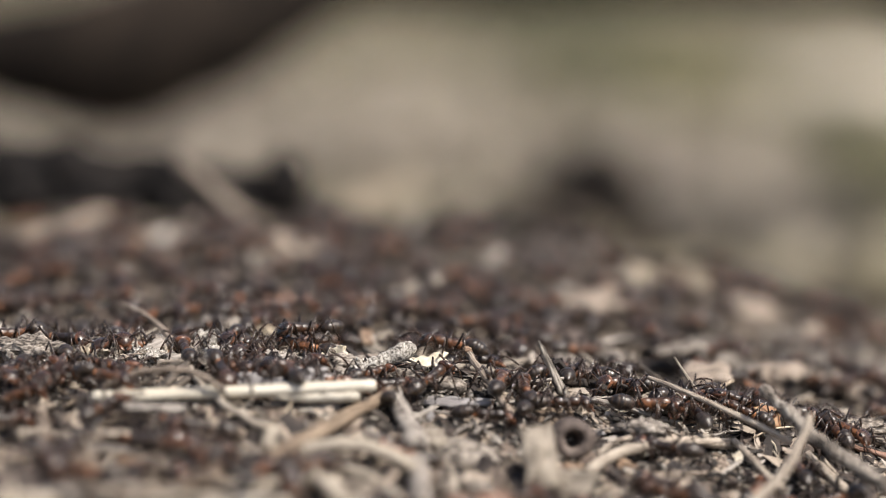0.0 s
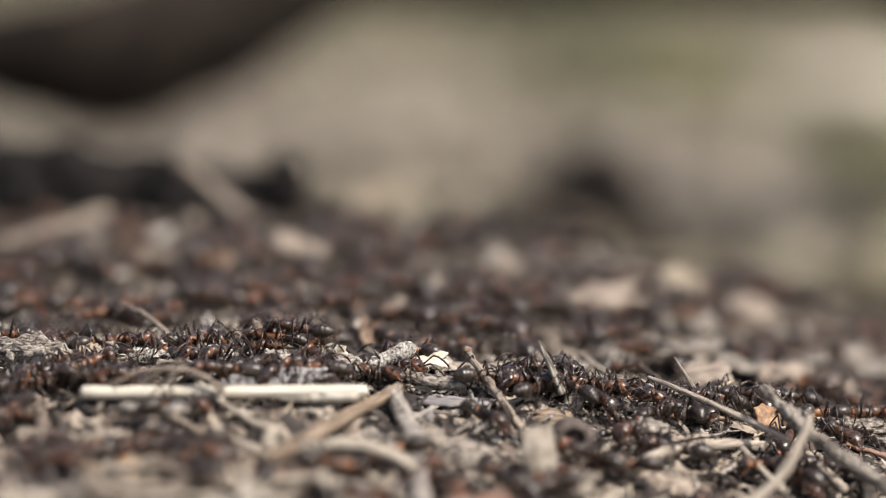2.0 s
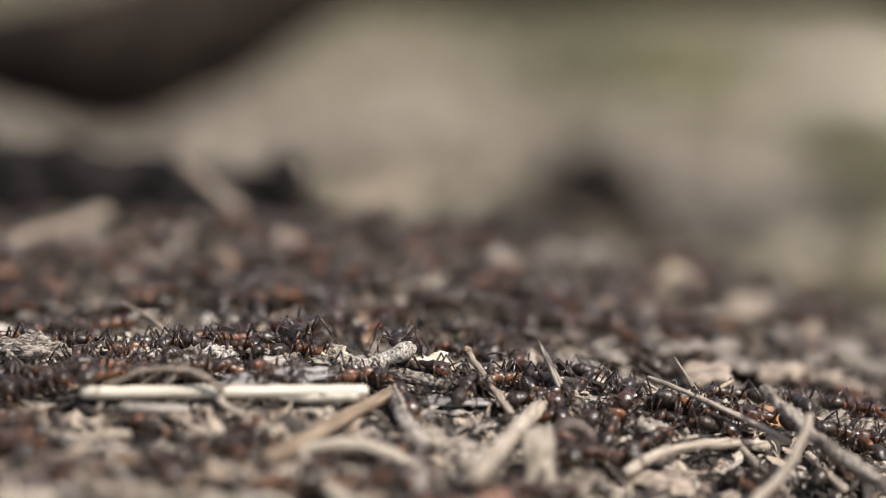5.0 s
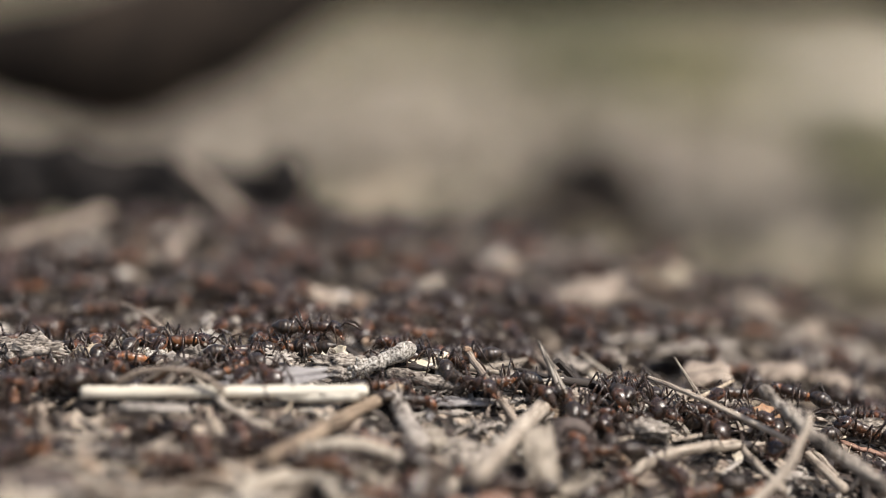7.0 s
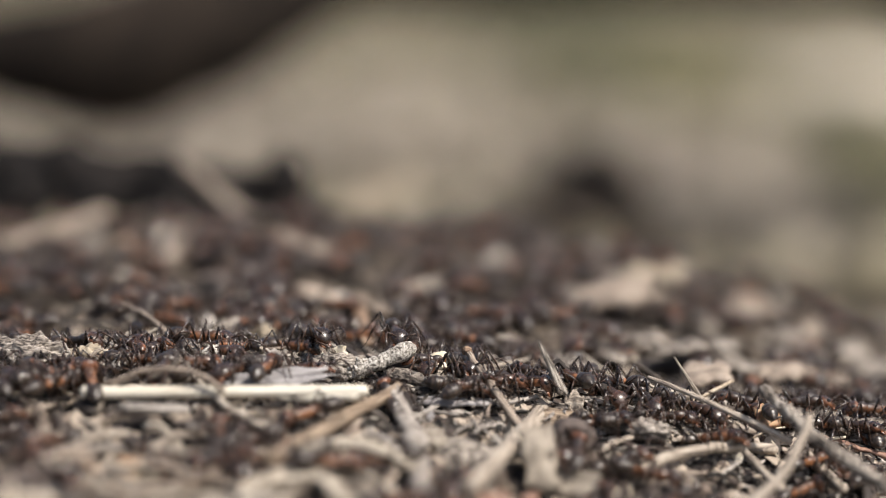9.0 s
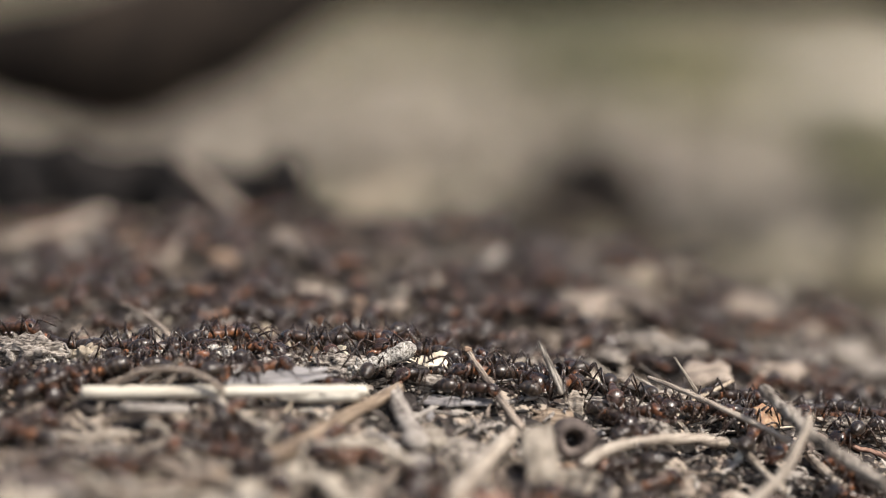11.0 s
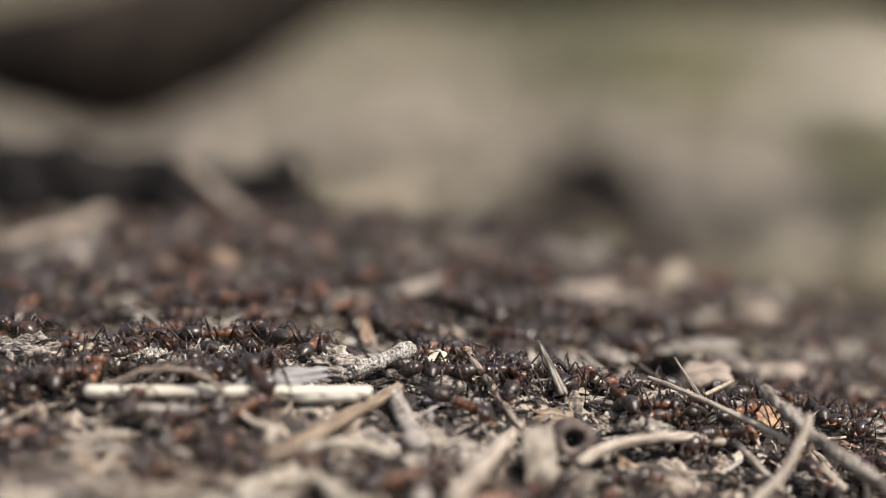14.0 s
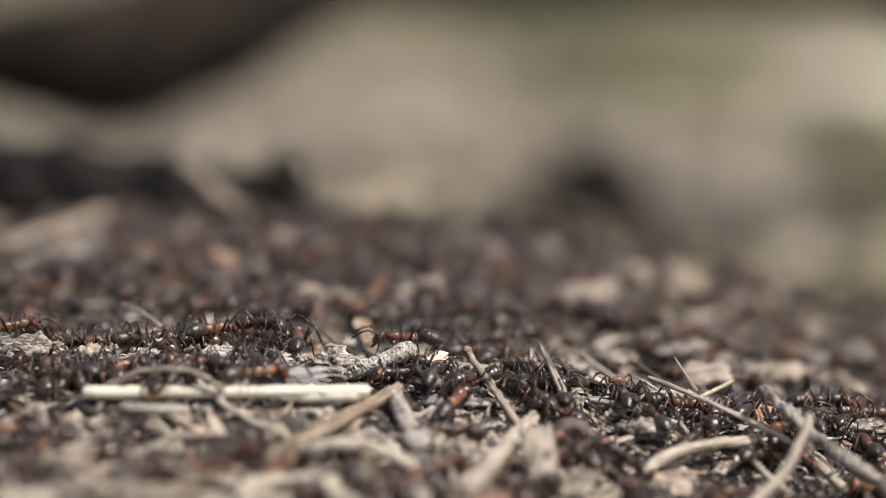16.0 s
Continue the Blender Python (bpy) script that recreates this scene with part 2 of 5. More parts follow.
def tube(bm, pts, radii, sides=8, flat=1.0, rough=0.0, rng=random):
    """A tapered limb through pts (mm), closed at both ends. flat squeezes it; rough makes it knobbly."""
    pts = [Vector(p) * MM for p in pts]
    rings = []
    side = None
    for i, p in enumerate(pts):
        d = (pts[min(i + 1, len(pts) - 1)] - pts[max(i - 1, 0)]).normalized()
        if side is None:
            side = d.cross(Vector((0, 0, 1)))
            if side.length < 0.05:
                side = d.cross(Vector((1, 0, 0)))
        side = (side - d * side.dot(d)).normalized()
        up = side.cross(d)
        ring = []
        for k in range(sides):
            a = 2 * math.pi * k / sides
            r = radii[i] * MM * (1 + rough * rng.uniform(-1, 1))
            ring.append(bm.verts.new(p + (side * math.cos(a) + up * math.sin(a) * flat) * r))
        rings.append(ring)
    for a, b in zip(rings, rings[1:]):
        for k in range(sides):
            bm.faces.new((a[k], a[(k + 1) % sides], b[(k + 1) % sides], b[k]))
    bm.faces.new(list(reversed(rings[0])))
    bm.faces.new(rings[-1])
    return rings


def path(p0, p1, n=8, bend=(0, 0, 0), wiggle=0.0, rng=random):
    """Points from p0 to p1 (mm), bowed by bend at the middle."""
    p0, p1, bend = Vector(p0), Vector(p1), Vector(bend)
    out = []
    for i in range(n + 1):
        t = i / n
        j = Vector((rng.uniform(-1, 1), rng.uniform(-1, 1), rng.uniform(-1, 1))) * wiggle
        out.append(p0.lerp(p1, t) + bend * (4 * t * (1 - t)) + j)
    return out


def blob(bm, centre, size, seg=14, ring=10, tip=0.0, rough=0.0, seed=0):
    """An ellipsoid (mm) along x; tip draws its far end to a point."""
    c, s = Vector(centre) * MM, Vector(size) * MM
    made = bmesh.ops.create_uvsphere(bm, u_segments=seg, v_segments=ring, radius=1)["verts"]
    for v in made:
        q = Vector((v.co.z, v.co.x, v.co.y))
        k = 1 - tip * max(0, -q.x) ** 2
        q = Vector((q.x, q.y * k, q.z * k))
        if rough:
            q *= 1 + rough * noise.noise(q * 2.2 + Vector((seed, seed * 3, 0))) + rough * 0.6 * noise.noise(q * 5 + Vector((seed, 0, seed))) + rough * 0.4 * noise.noise(q * 11 + Vector((0, seed, seed)))
        v.co = c + Vector((q.x * s.x, q.y * s.y, q.z * s.z))
    return made


def centred(ob):
    """Moves a thing's origin to the middle of its mesh."""
    me = ob.data
    c = sum((v.co for v in me.vertices), Vector()) / len(me.vertices)
    me.transform(Matrix.Translation(-c))
    ob.location = c
    return ob


def along(ob, way):
    """Turns a thing's own x axis along its length, so that its grain runs that way; it stays where it is."""
    turn = Vector((1, 0, 0)).rotation_difference(Vector(way).normalized()).to_matrix().to_4x4()
    ob.data.transform(turn.inverted())
    ob.matrix_basis = Matrix.Translation(ob.location) @ turn
    return ob


# ---------- ground: one sheet from the mound to the horizon ----------
def spread_axis(n, fine, far):
    """Even steps near zero, ever wider ones outwards (mm)."""
    k = math.asinh(far / fine)
    return [fine * math.sinh(k * (2 * i / n - 1)) for i in range(n + 1)]


def build_ground():
    xs = spread_axis(260, 60, 60000)
    ys = [25 + v for v in spread_axis(300, 70, 60000)]
    verts = []
    for y in ys:
        for x in xs:
            z = ground_height(x, y)
            near = math.exp(-((x / 220) ** 2) - (((y - 30) / 220) ** 2))
            z += near * (1.1 * noise.noise((x * 0.12, y * 0.12, 0)) + 0.7 * noise.noise((x * 0.35, y * 0.35, 5)) + 0.35 * noise.noise((x * 0.9, y * 0.9, 9)))
            z += (1 - near) * 14 * noise.noise((x * 0.004, y * 0.004, 3))
            verts.append((x * MM, y * MM, (z - 0.5) * MM))
    w = len(xs)
    faces = [(j * w + i, j * w + i + 1, (j + 1) * w + i + 1, (j + 1) * w + i) for j in range(len(ys) - 1) for i in range(w - 1)]
    me = bpy.data.meshes.new("ground")
    me.from_pydata(verts, [], faces)
    me.polygons.foreach_set("use_smooth", [True] * len(faces))
    me.materials.append(M_SOIL)
    tagged(new("ground", me), "dark crumbly soil of a wood ant mound and forest floor", "ground", kind="structure")


build_ground()


# ---------- loose litter: its shapes and how it is strewn ----------
LAID = []      # where single pieces lie (mm), to keep the strewn litter off them


def hides(x, y, near):
    return any(abs(px - x) < r + 1.0 and -1.0 < py - y < near for px, py, r in LAID)


def crowded(x, y, rng):
    """The ants' way on the left of the mound is trodden bare of most straws."""
    return x < -4 and -10 < y < 6 and rng.random() < 0.75


def in_view(rng, y0, y1, margin=1.12):
    y = rng.uniform(y0, y1)
    half = 0.1763 * (278 + y) * margin
    return rng.uniform(-half, half), y


def scatter(name, count, shape, mat, label, category, y0, y1, seed, smooth=False, lift=(0.0, 1.0), margin=1.12, near=0.0, spot=None):
    """Many small pieces in one mesh. shape(rng) gives its points (mm, about the origin) and faces."""
    rng = random.Random(seed)
    verts, faces = [], []
    for _ in range(count):
        x, y = spot(rng) if spot else in_view(rng, y0, y1, margin)
        if near and hides(x, y, near):
            continue
        pts, fcs = shape(rng)
        turn = up_at(x, y).to_track_quat("Z", "Y").to_matrix() @ Euler((rng.gauss(0, 0.22), rng.gauss(0, 0.22), rng.uniform(0, 6.28))).to_matrix()
        o = Vector((x, y, ground_height(x, y) + rng.uniform(*lift)))
        n = len(verts)
        verts += [(o + turn @ Vector(p)) * MM for p in pts]
        faces += [tuple(n + i for i in f) for f in fcs]
    me = bpy.data.meshes.new(name)
    me.from_pydata(verts, [], faces)
    if smooth:
        me.polygons.foreach_set("use_smooth", [True] * len(faces))
    me.materials.append(mat)
    return tagged(new(name, me), label, category, kind="stuff")


def ring_shape(pts, radii, sides, rng, flat=1.0, rough=0.0):
    v, f = [], []
    for i, (p, r) in enumerate(zip(pts, radii)):
        for k in range(sides):
            a = 2 * math.pi * k / sides
            q = r * (1 + rough * rng.uniform(-1, 1))
            v.append((p[0], p[1] + q * math.cos(a), p[2] + q * flat * math.sin(a)))
    for i in range(len(pts) - 1):
        for k in range(sides):
            f.append((i * sides + k, i * sides + (k + 1) % sides, (i + 1) * sides + (k + 1) % sides, (i + 1) * sides + k))
    f.append(tuple(range(sides - 1, -1, -1)))
    n = (len(pts) - 1) * sides
    f.append(tuple(n + k for k in range(sides)))
    return v, f


def crumb(rng):
    s = rng.choice((0.45, 0.6, 0.8, 1.2)) * rng.uniform(0.8, 1.3)
    pts = [(-s, 0, 0), (-0.6 * s, 0, 0.1 * s), (0.3 * s, 0.1 * s, 0), (s, 0, 0)]
    return ring_shape(pts, [0.3 * s, 0.8 * s, 0.65 * s, 0.2 * s], 5, rng, rng.uniform(0.25, 0.75), 0.6)


def grit(rng):
    s = rng.choice((0.14, 0.2, 0.3, 0.45)) * rng.uniform(0.8, 1.3)
    l = s * rng.choice((1, 1.5, 2.5, 4))
    pts = [(-l, 0, 0), (-0.4 * l, 0.1 * s, 0.1 * s), (0.5 * l, 0, 0), (l, 0, 0)]
    return ring_shape(pts, [0.3 * s, 0.6 * s, 0.5 * s, 0.2 * s], 5, rng, rng.uniform(0.2, 0.8), 0.6)


def chip(rng):
    l, w = rng.uniform(1.2, 4.0), rng.uniform(0.6, 1.4)
    b = rng.uniform(-0.4, 0.4)
    pts = [(-l, 0, 0), (-l * 0.4, b * 0.6, b), (l * 0.4, b, b), (l, 0, 0)]
    return ring_shape(pts, [w * 0.6, w, w * 0.9, w * 0.35], 4, rng, rng.uniform(0.15, 0.4), 0.25)


def needle(rng):
    l, w = rng.uniform(2.5, 8), rng.uniform(0.2, 0.5)
    b = rng.uniform(-1, 1) * l * 0.1
    pts = [(-l, 0, 0), (-l * 0.33, b, abs(b) * 0.5), (l * 0.33, b, abs(b) * 0.5), (l, 0, 0)]
    return ring_shape(pts, [w, w, w * 0.9, w * 0.5], 5, rng, rng.uniform(0.5, 1), 0.12)


def fibre(rng):
    l, w = rng.uniform(1.0, 3.6), rng.uniform(0.06, 0.16)
    b = rng.uniform(-1, 1) * l * 0.2
    pts = [(-l, 0, 0), (-l * 0.3, b, 0.2), (l * 0.4, b * 0.8, 0.35), (l, -b * 0.3, 0.2)]
    return ring_shape(pts, [w, w, w * 0.8, w * 0.4], 4, rng, 1.0, 0.2)


def litter_leaf(rng):
    l, w = rng.uniform(7, 20), rng.uniform(3, 8)
    b = rng.uniform(-4, 4)
    pts = [(-l, 0, 2), (-l * 0.4, 0, b), (l * 0.4, 0, b), (l, 0, 2)]
    return ring_shape(pts, [w * 0.2, w, w * 0.85, w * 0.1], 6, rng, 0.06, 0.2)


def blade(rng):
    l, w = rng.uniform(14, 40), rng.uniform(0.8, 2.0)
    lean = rng.uniform(-0.8, 0.8)
    v, f = [], []
    for i in range(4):
        t = i / 3
        x, z, q = l * lean * t * t, l * t, w * (1 - 0.85 * t)
        v += [(x, -q, z), (x, q, z), (x + 0.3, 0, z + 0.3)]
    for i in range(3):
        for k in range(3):
            f.append((i * 3 + k, i * 3 + (k + 1) % 3, i * 3 + 3 + (k + 1) % 3, i * 3 + 3 + k))
    return v, f


# ---------- single pieces of litter on the mound ----------
def stick(name, p0, p1, r0, r1, mat, label, category="twig", bend=(0, 0, 0), flat=1.0, rough=0.08, wiggle=0.12, sides=10, n=10, group="", seed=None, cap=0.55):
    rng = random.Random(seed if seed is not None else name + str(p0))
    bm = bmesh.new()
    pts = path(p0, p1, n, bend, wiggle, rng)
    radii = [(r0 + (r1 - r0) * i / n) * (1 + rough * rng.uniform(-1, 1)) for i in range(n + 1)]
    if cap < 0.5:
        radii[-1] *= 0.78
        radii[-2] *= 0.95
    # broken ends: a smaller last ring
    first, last = pts[0] + (pts[0] - pts[1]).normalized() * r0 * 0.5, pts[-1] + (pts[-1] - pts[-2]).normalized() * r1 * 0.5
    tube(bm, [first, *pts, last], [radii[0] * 0.6, *radii, radii[-1] * cap], sides, flat, rough, rng)
    LAID.extend((q.x, q.y, r0) for q in pts)
    ob = part(name, bm, mat)
    tagged(ob, label, category, group)
    return along(centred(ob), pts[-1] - pts[0])


def flake(name, p, size, turn, mat, label, category="flake", rough=0.42, seed=1, group=""):
    """A thin, curled, ragged piece (mm), turned by degrees."""
    rng = random.Random(seed)
    bm = bmesh.new()
    nx, ny = 11, 8
    curl = rng.uniform(-0.25, 0.25)
    grid = {}
    for s in (1, -1):
        for i in range(nx):
            for j in range(ny):
                u, v = i / (nx - 1) * 2 - 1, j / (ny - 1) * 2 - 1
                # torn ends and splintered sides
                x = u * (1 + rough * noise.noise((v * 2.6 + seed, seed, 0.3)) + 0.5 * rough * noise.noise((v * 7.0, seed, 2.0)))
                y = v * (1 + rough * 1.4 * noise.noise((u * 2.2, seed * 1.7, 5.0)) - 0.25 * u * u * rng.random() ** 2)
                z = curl * (u * u + 0.6 * v * v) * size[0] * 0.5 + 0.2 * size[1] * noise.noise((u * 1.5, v * 1.5, seed * 2.0)) + 0.1 * size[1] * noise.noise((u * 1.5, v * 6.0, seed))
                grid[s, i, j] = bm.verts.new(Vector((x * size[0], y * size[1], z + s * size[2] * (1 - 0.45 * max(abs(u), abs(v)) ** 4))) * 0.5 * MM)
    for i in range(nx - 1):
        for j in range(ny - 1):
            bm.faces.new((grid[1, i, j], grid[1, i + 1, j], grid[1, i + 1, j + 1], grid[1, i, j + 1]))
            bm.faces.new((grid[-1, i, j + 1], grid[-1, i + 1, j + 1], grid[-1, i + 1, j], grid[-1, i, j]))
    rim = [(i, 0) for i in range(nx)] + [(nx - 1, j) for j in range(1, ny)] + [(i, ny - 1) for i in range(nx - 2, -1, -1)] + [(0, j) for j in range(ny - 2, 0, -1)]
    for a, b in zip(rim, rim[1:] + rim[:1]):
        bm.faces.new((grid[1, a[0], a[1]], grid[-1, a[0], a[1]], grid[-1, b[0], b[1]], grid[1, b[0], b[1]]))
    LAID.append((p[0], p[1], size[0] * 0.5))
    ob = part(name, bm, mat)
    ob.matrix_world = pose(p[0] * MM, p[1] * MM, p[2] * MM, *turn)
    return tagged(ob, label, category, group)


def clod(name, p, size, mat, label, category="clod", seed=1, turn=0, group="", rough=0.42):
    bm = bmesh.new()
    blob(bm, (0, 0, 0), size, 36, 24, 0, rough, seed)
    LAID.append((p[0], p[1], size[0]))
    ob = part(name, bm, mat)
    ob.matrix_world = pose(p[0] * MM, p[1] * MM, p[2] * MM, 0, 0, turn)
    return tagged(ob, label, category, group)


# pale split straw with its splinter, and what crosses it
straw_piece = stick("straw_piece", (-38.7, -13.5, -1.0), (-8.5, -11.8, -1.2), 0.72, 0.7, M_STRAW, "pale split straw lying across the dark litter", "straw", flat=1.0, rough=0.05, wiggle=0.04, sides=14, n=22)
stick("straw_splinter", (-18.4, -12.7, -1.45), (-9.2, -12.2, -1.5), 0.3, 0.4, M_STRAW, "short pale splinter tucked under the split straw", "straw", flat=1.6, rough=0.05, bend=(0, 0, -0.35), n=14)
flake("grey_straw", (-18.4, -8.4, -0.55), (11.6, 2.3, 0.3), (34, -3, 6), M_SILVER, "flat silvery-grey strip of weathered stem", "straw", rough=0.3, seed=5)
stick("thin_twig", (-28.3, -3.2, -0.4), (-18.7, -20.0, -3.3), 0.42, 0.4, M_TANTWIG, "thin tan twig crossing over the pale straw", bend=(-1.0, -1.5, 0.2), sides=9)
stick("thin_twig", (-36.9, -12.2, -0.8), (-23.6, -14.0, -0.6), 0.3, 0.36, M_MIDTWIG, "thin brown twig arched over the pale straw", bend=(0.6, 0, 2.3), sides=9, n=14)
stick("pale_husk", (-33.7, -17.2, -1.8), (-27.2, -17.5, -1.9), 0.8, 0.7, M_GREYSTRAW, "short silvery husk lying under the straw", "husk", flat=0.7)
flake("white_flake", (-18.1, -20.1, -4.2), (1.7, 3.0, 0.45), (70, 20, 10), M_PALEWOOD, "white ragged flake standing in the litter", seed=4)
# lichen-crusted twig and its neighbours
stick("lichen_twig", (-10.6, -2.2, -1.5), (-3.6, 0.0, 1.1), 0.6, 1.12, M_LICHEN, "short twig crusted with pale grey lichen", rough=0.08, sides=16, n=14, cap=0.3)
flake("cream_flake", (-1.9, 0.9, -0.8), (4.6, 2.6, 0.5), (34, -12, 8), M_CREAM, "cream-coloured flake of stripped wood", seed=7)
stick("bark_twig", (-6.0, -1.2, -1.6), (2.0, -2.8, -2.7), 0.75, 0.95, M_DARKBARK, "short broken twig with fissured grey bark", rough=0.18, sides=12, n=12)
flake("split_chip", (1.4, -4.9, -3.9), (7.5, 2.0, 0.5), (12, 3, 5), M_SILVER, "weathered grey chip split along its grain", seed=9)
stick("knobbly_twig", (-5.6, -6.5, -2.6), (-2.6, -17.0, -6.0), 0.85, 1.25, M_ASHTWIG, "knobbly grey twig running down into the litter", rough=0.22, sides=12, n=12)
stick("knobbly_twig", (-2.6, -20.5, -7.0), (-2.3, -31.4, -8.4), 0.95, 1.0, M_ASHTWIG, "knobbly grey twig running down into the litter", rough=0.22, sides=12, n=12)
leaning_stick = stick("leaning_stick", (2.66, 0.0, 0.87), (8.6, -9.0, -6.0), 0.36, 0.52, M_MIDTWIG, "thin tan stick with a knobbed end leaning out of the litter", rough=0.08, sides=12, n=14)
bm = bmesh.new()
blob(bm, (2.7, 0.0, 0.85), (0.56, 0.52, 0.5), 22, 16, 0, 0.4, 6)
knob = part("knob", bm, M_BROWNTWIG, leaning_stick, "rough reddish-brown knob")
knob.matrix_parent_inverse = leaning_stick.matrix_basis.inverted()
stick("thin_straw", (5.2, 7.5, -3.0), (11.6, -0.5, -3.9), 0.2, 0.28, M_GREYSTRAW, "thin grey straw lying flat", "straw", sides=8)
stick("pointed_twig", (10.7, -2.5, 2.5), (13.2, -3.8, -3.2), 0.16, 0.5, M_PALEBARK, "pointed split twig standing upright", rough=0.14, wiggle=0.04, sides=9, n=14)
stick("pointed_twig", (11.15, -2.3, 1.9), (13.75, -3.6, -3.3), 0.1, 0.3, M_PALEBARK, "pointed split twig standing upright", rough=0.14, wiggle=0.04, sides=8, n=10)
stick("white_splinter", (17.4, 11.5, -4.4), (22.6, -2.5, -6.0), 0.38, 0.42, M_CREAM, "white splinter of wood lying in the litter", "splinter", flat=0.6)
stick("grey_straw", (13.8, -0.5, -4.1), (26.7, -3.2, -7.0), 0.42, 0.4, M_GREYSTRAW, "grey stem lying along the mound", flat=0.8, bend=(0, 0, 0.3))
stick("grey_straw", (6.0, -4.4, -4.3), (10.6, -1.8, -4.1), 0.42, 0.34, M_GREYSTRAW, "short grey stem lying along the mound", flat=0.8)
stick("long_straw", (23.2, -1.0, -2.0), (37.9, -9.6, -7.3), 0.25, 0.36, M_TANTWIG, "long thin tan straw slanting over the litter", rough=0.05, wiggle=0.05, sides=10, n=14, bend=(0, 0, 0.3))
stick("thin_twig", (27.4, -2.2, -6.9), (34.1, 3.2, -7.4), 0.22, 0.3, M_BROWNTWIG, "thin dark twig lying flat", sides=8)
flake("bud_scale", (36.7, -0.5, -6.7), (3.2, 2.6, 0.6), (55, 10, 30), M_AMBER, "curled amber-brown bud scale", rough=0.22, seed=12)
flake("bud_scale", (12.6, -5.3, -5.6), (4.8, 2.4, 0.5), (35, 5, 10), M_WARMTWIG, "thin tan-brown bark scale", seed=14)
flake("upright_scale", (14.7, -3.6, -5.1), (2.2, 3.6, 0.5), (80, 0, -15), M_TANTWIG, "small tan scale standing on edge", seed=15)
stick("forked_twig", (35.3, -7.6, -1.9), (39.7, -10.8, -5.8), 0.62, 0.85, M_GREYBARK, "grey forked twig lying over the litter", rough=0.26, sides=14, n=16)
stick("forked_twig", (39.4, -11.4, -5.8), (47.7, -17.7, -10.6), 0.72, 0.85, M_DARKBARK, "thick grey twig lying over the litter", rough=0.26, sides=14, n=16)
stick("tan_twig", (39.2, -15.9, -3.0), (32.2, -24.2, -10.4), 0.46, 0.6, M_TANTWIG, "bent tan twig crossing a grey twig", bend=(0.9, 0, -0.4), sides=10, n=12)
stick("tan_twig", (40.6, -5.9, -9.8), (43.8, -11.7, -12.3), 0.5, 0.55, M_TANTWIG, "short tan twig among the loose litter", sides=10)
stick("tan_twig", (32.4, -5.6, -8.2), (36.7, -14.6, -11.7), 0.4, 0.5, M_TANTWIG, "short tan twig among the loose litter", sides=10)
clod("bark_chunk", (46.6, 2.2, -8.8), (3.9, 1.5, 1.3), M_DARKBARK, "chunk of fissured grey bark", "bark", seed=21, turn=-8, rough=0.6)
stick("red_strip", (42.1, 0.5, -8.9), (50.9, -1.5, -11.3), 0.5, 0.65, M_REDLEAF, "reddish-brown strip of bark", flat=0.5)
# grey clods and grains
clod("lichen_clod", (-46.1, 0.2, 0.5), (3.0, 1.9, 1.7), M_GREYBARK, "crumbly pale grey clod of earth", seed=31, rough=0.55)
clod("lichen_clod", (-49.2, 0.8, 0.1), (2.4, 1.8, 2.0), M_GREYBARK, "crumbly grey clod of earth", seed=32, rough=0.55)
clod("cream_grain", (-40.2, 0.8, 0.1), (1.6, 1.2, 1.3), M_DEADLEAF, "cream-coloured ragged grain of wood", "grain", seed=33)
clod("lichen_clod", (-33.4, 1.0, 0.0), (2.0, 1.3, 1.0), M_LICHEN, "crumbly pale grey clod of earth", seed=34, rough=0.55)
clod("lichen_clod", (-27.4, 7.2, 0.2), (1.6, 1.3, 1.5), M_LICHEN, "small greenish-grey clod of lichen", seed=35, rough=0.55)
clod("lichen_clod", (-25.5, 0.5, 0.0), (2.0, 1.3, 1.2), M_LICHEN, "crumbly pale grey clod of earth", seed=36, rough=0.55)
clod("lichen_clod", (-12.0, -0.8, -0.6), (2.9, 1.6, 1.2), M_GREYBARK, "crumbly pale grey clod beside a lichen twig", seed=37, rough=0.55)
clod("grey_clod", (22.4, -7.0, -6.6), (2.8, 1.6, 1.1), M_GREYBARK, "weathered grey lump of wood", seed=38, turn=-10)
clod("white_grain", (-38.5, 1.8, -1.3), (0.9, 0.8, 0.7), M_CREAM, "small white grain of wood", "grain", seed=39)
clod("white_grain", (12.1, 2.0, -4.1), (0.6, 0.5, 0.9), M_CREAM, "small white grain of wood", "grain", seed=40)
stick("thin_twig", (-48.7, 15.2, -1.2), (-43.7, 5.2, -1.0), 0.22, 0.3, M_TANTWIG, "thin tan twig leaning on a grey clod", sides=8)
stick("thin_twig", (-49.5, -1.5, -1.7), (-45.2, -0.2, -1.1), 0.3, 0.3, M_GREYSTRAW, "thin grey twig at the clods", sides=8)
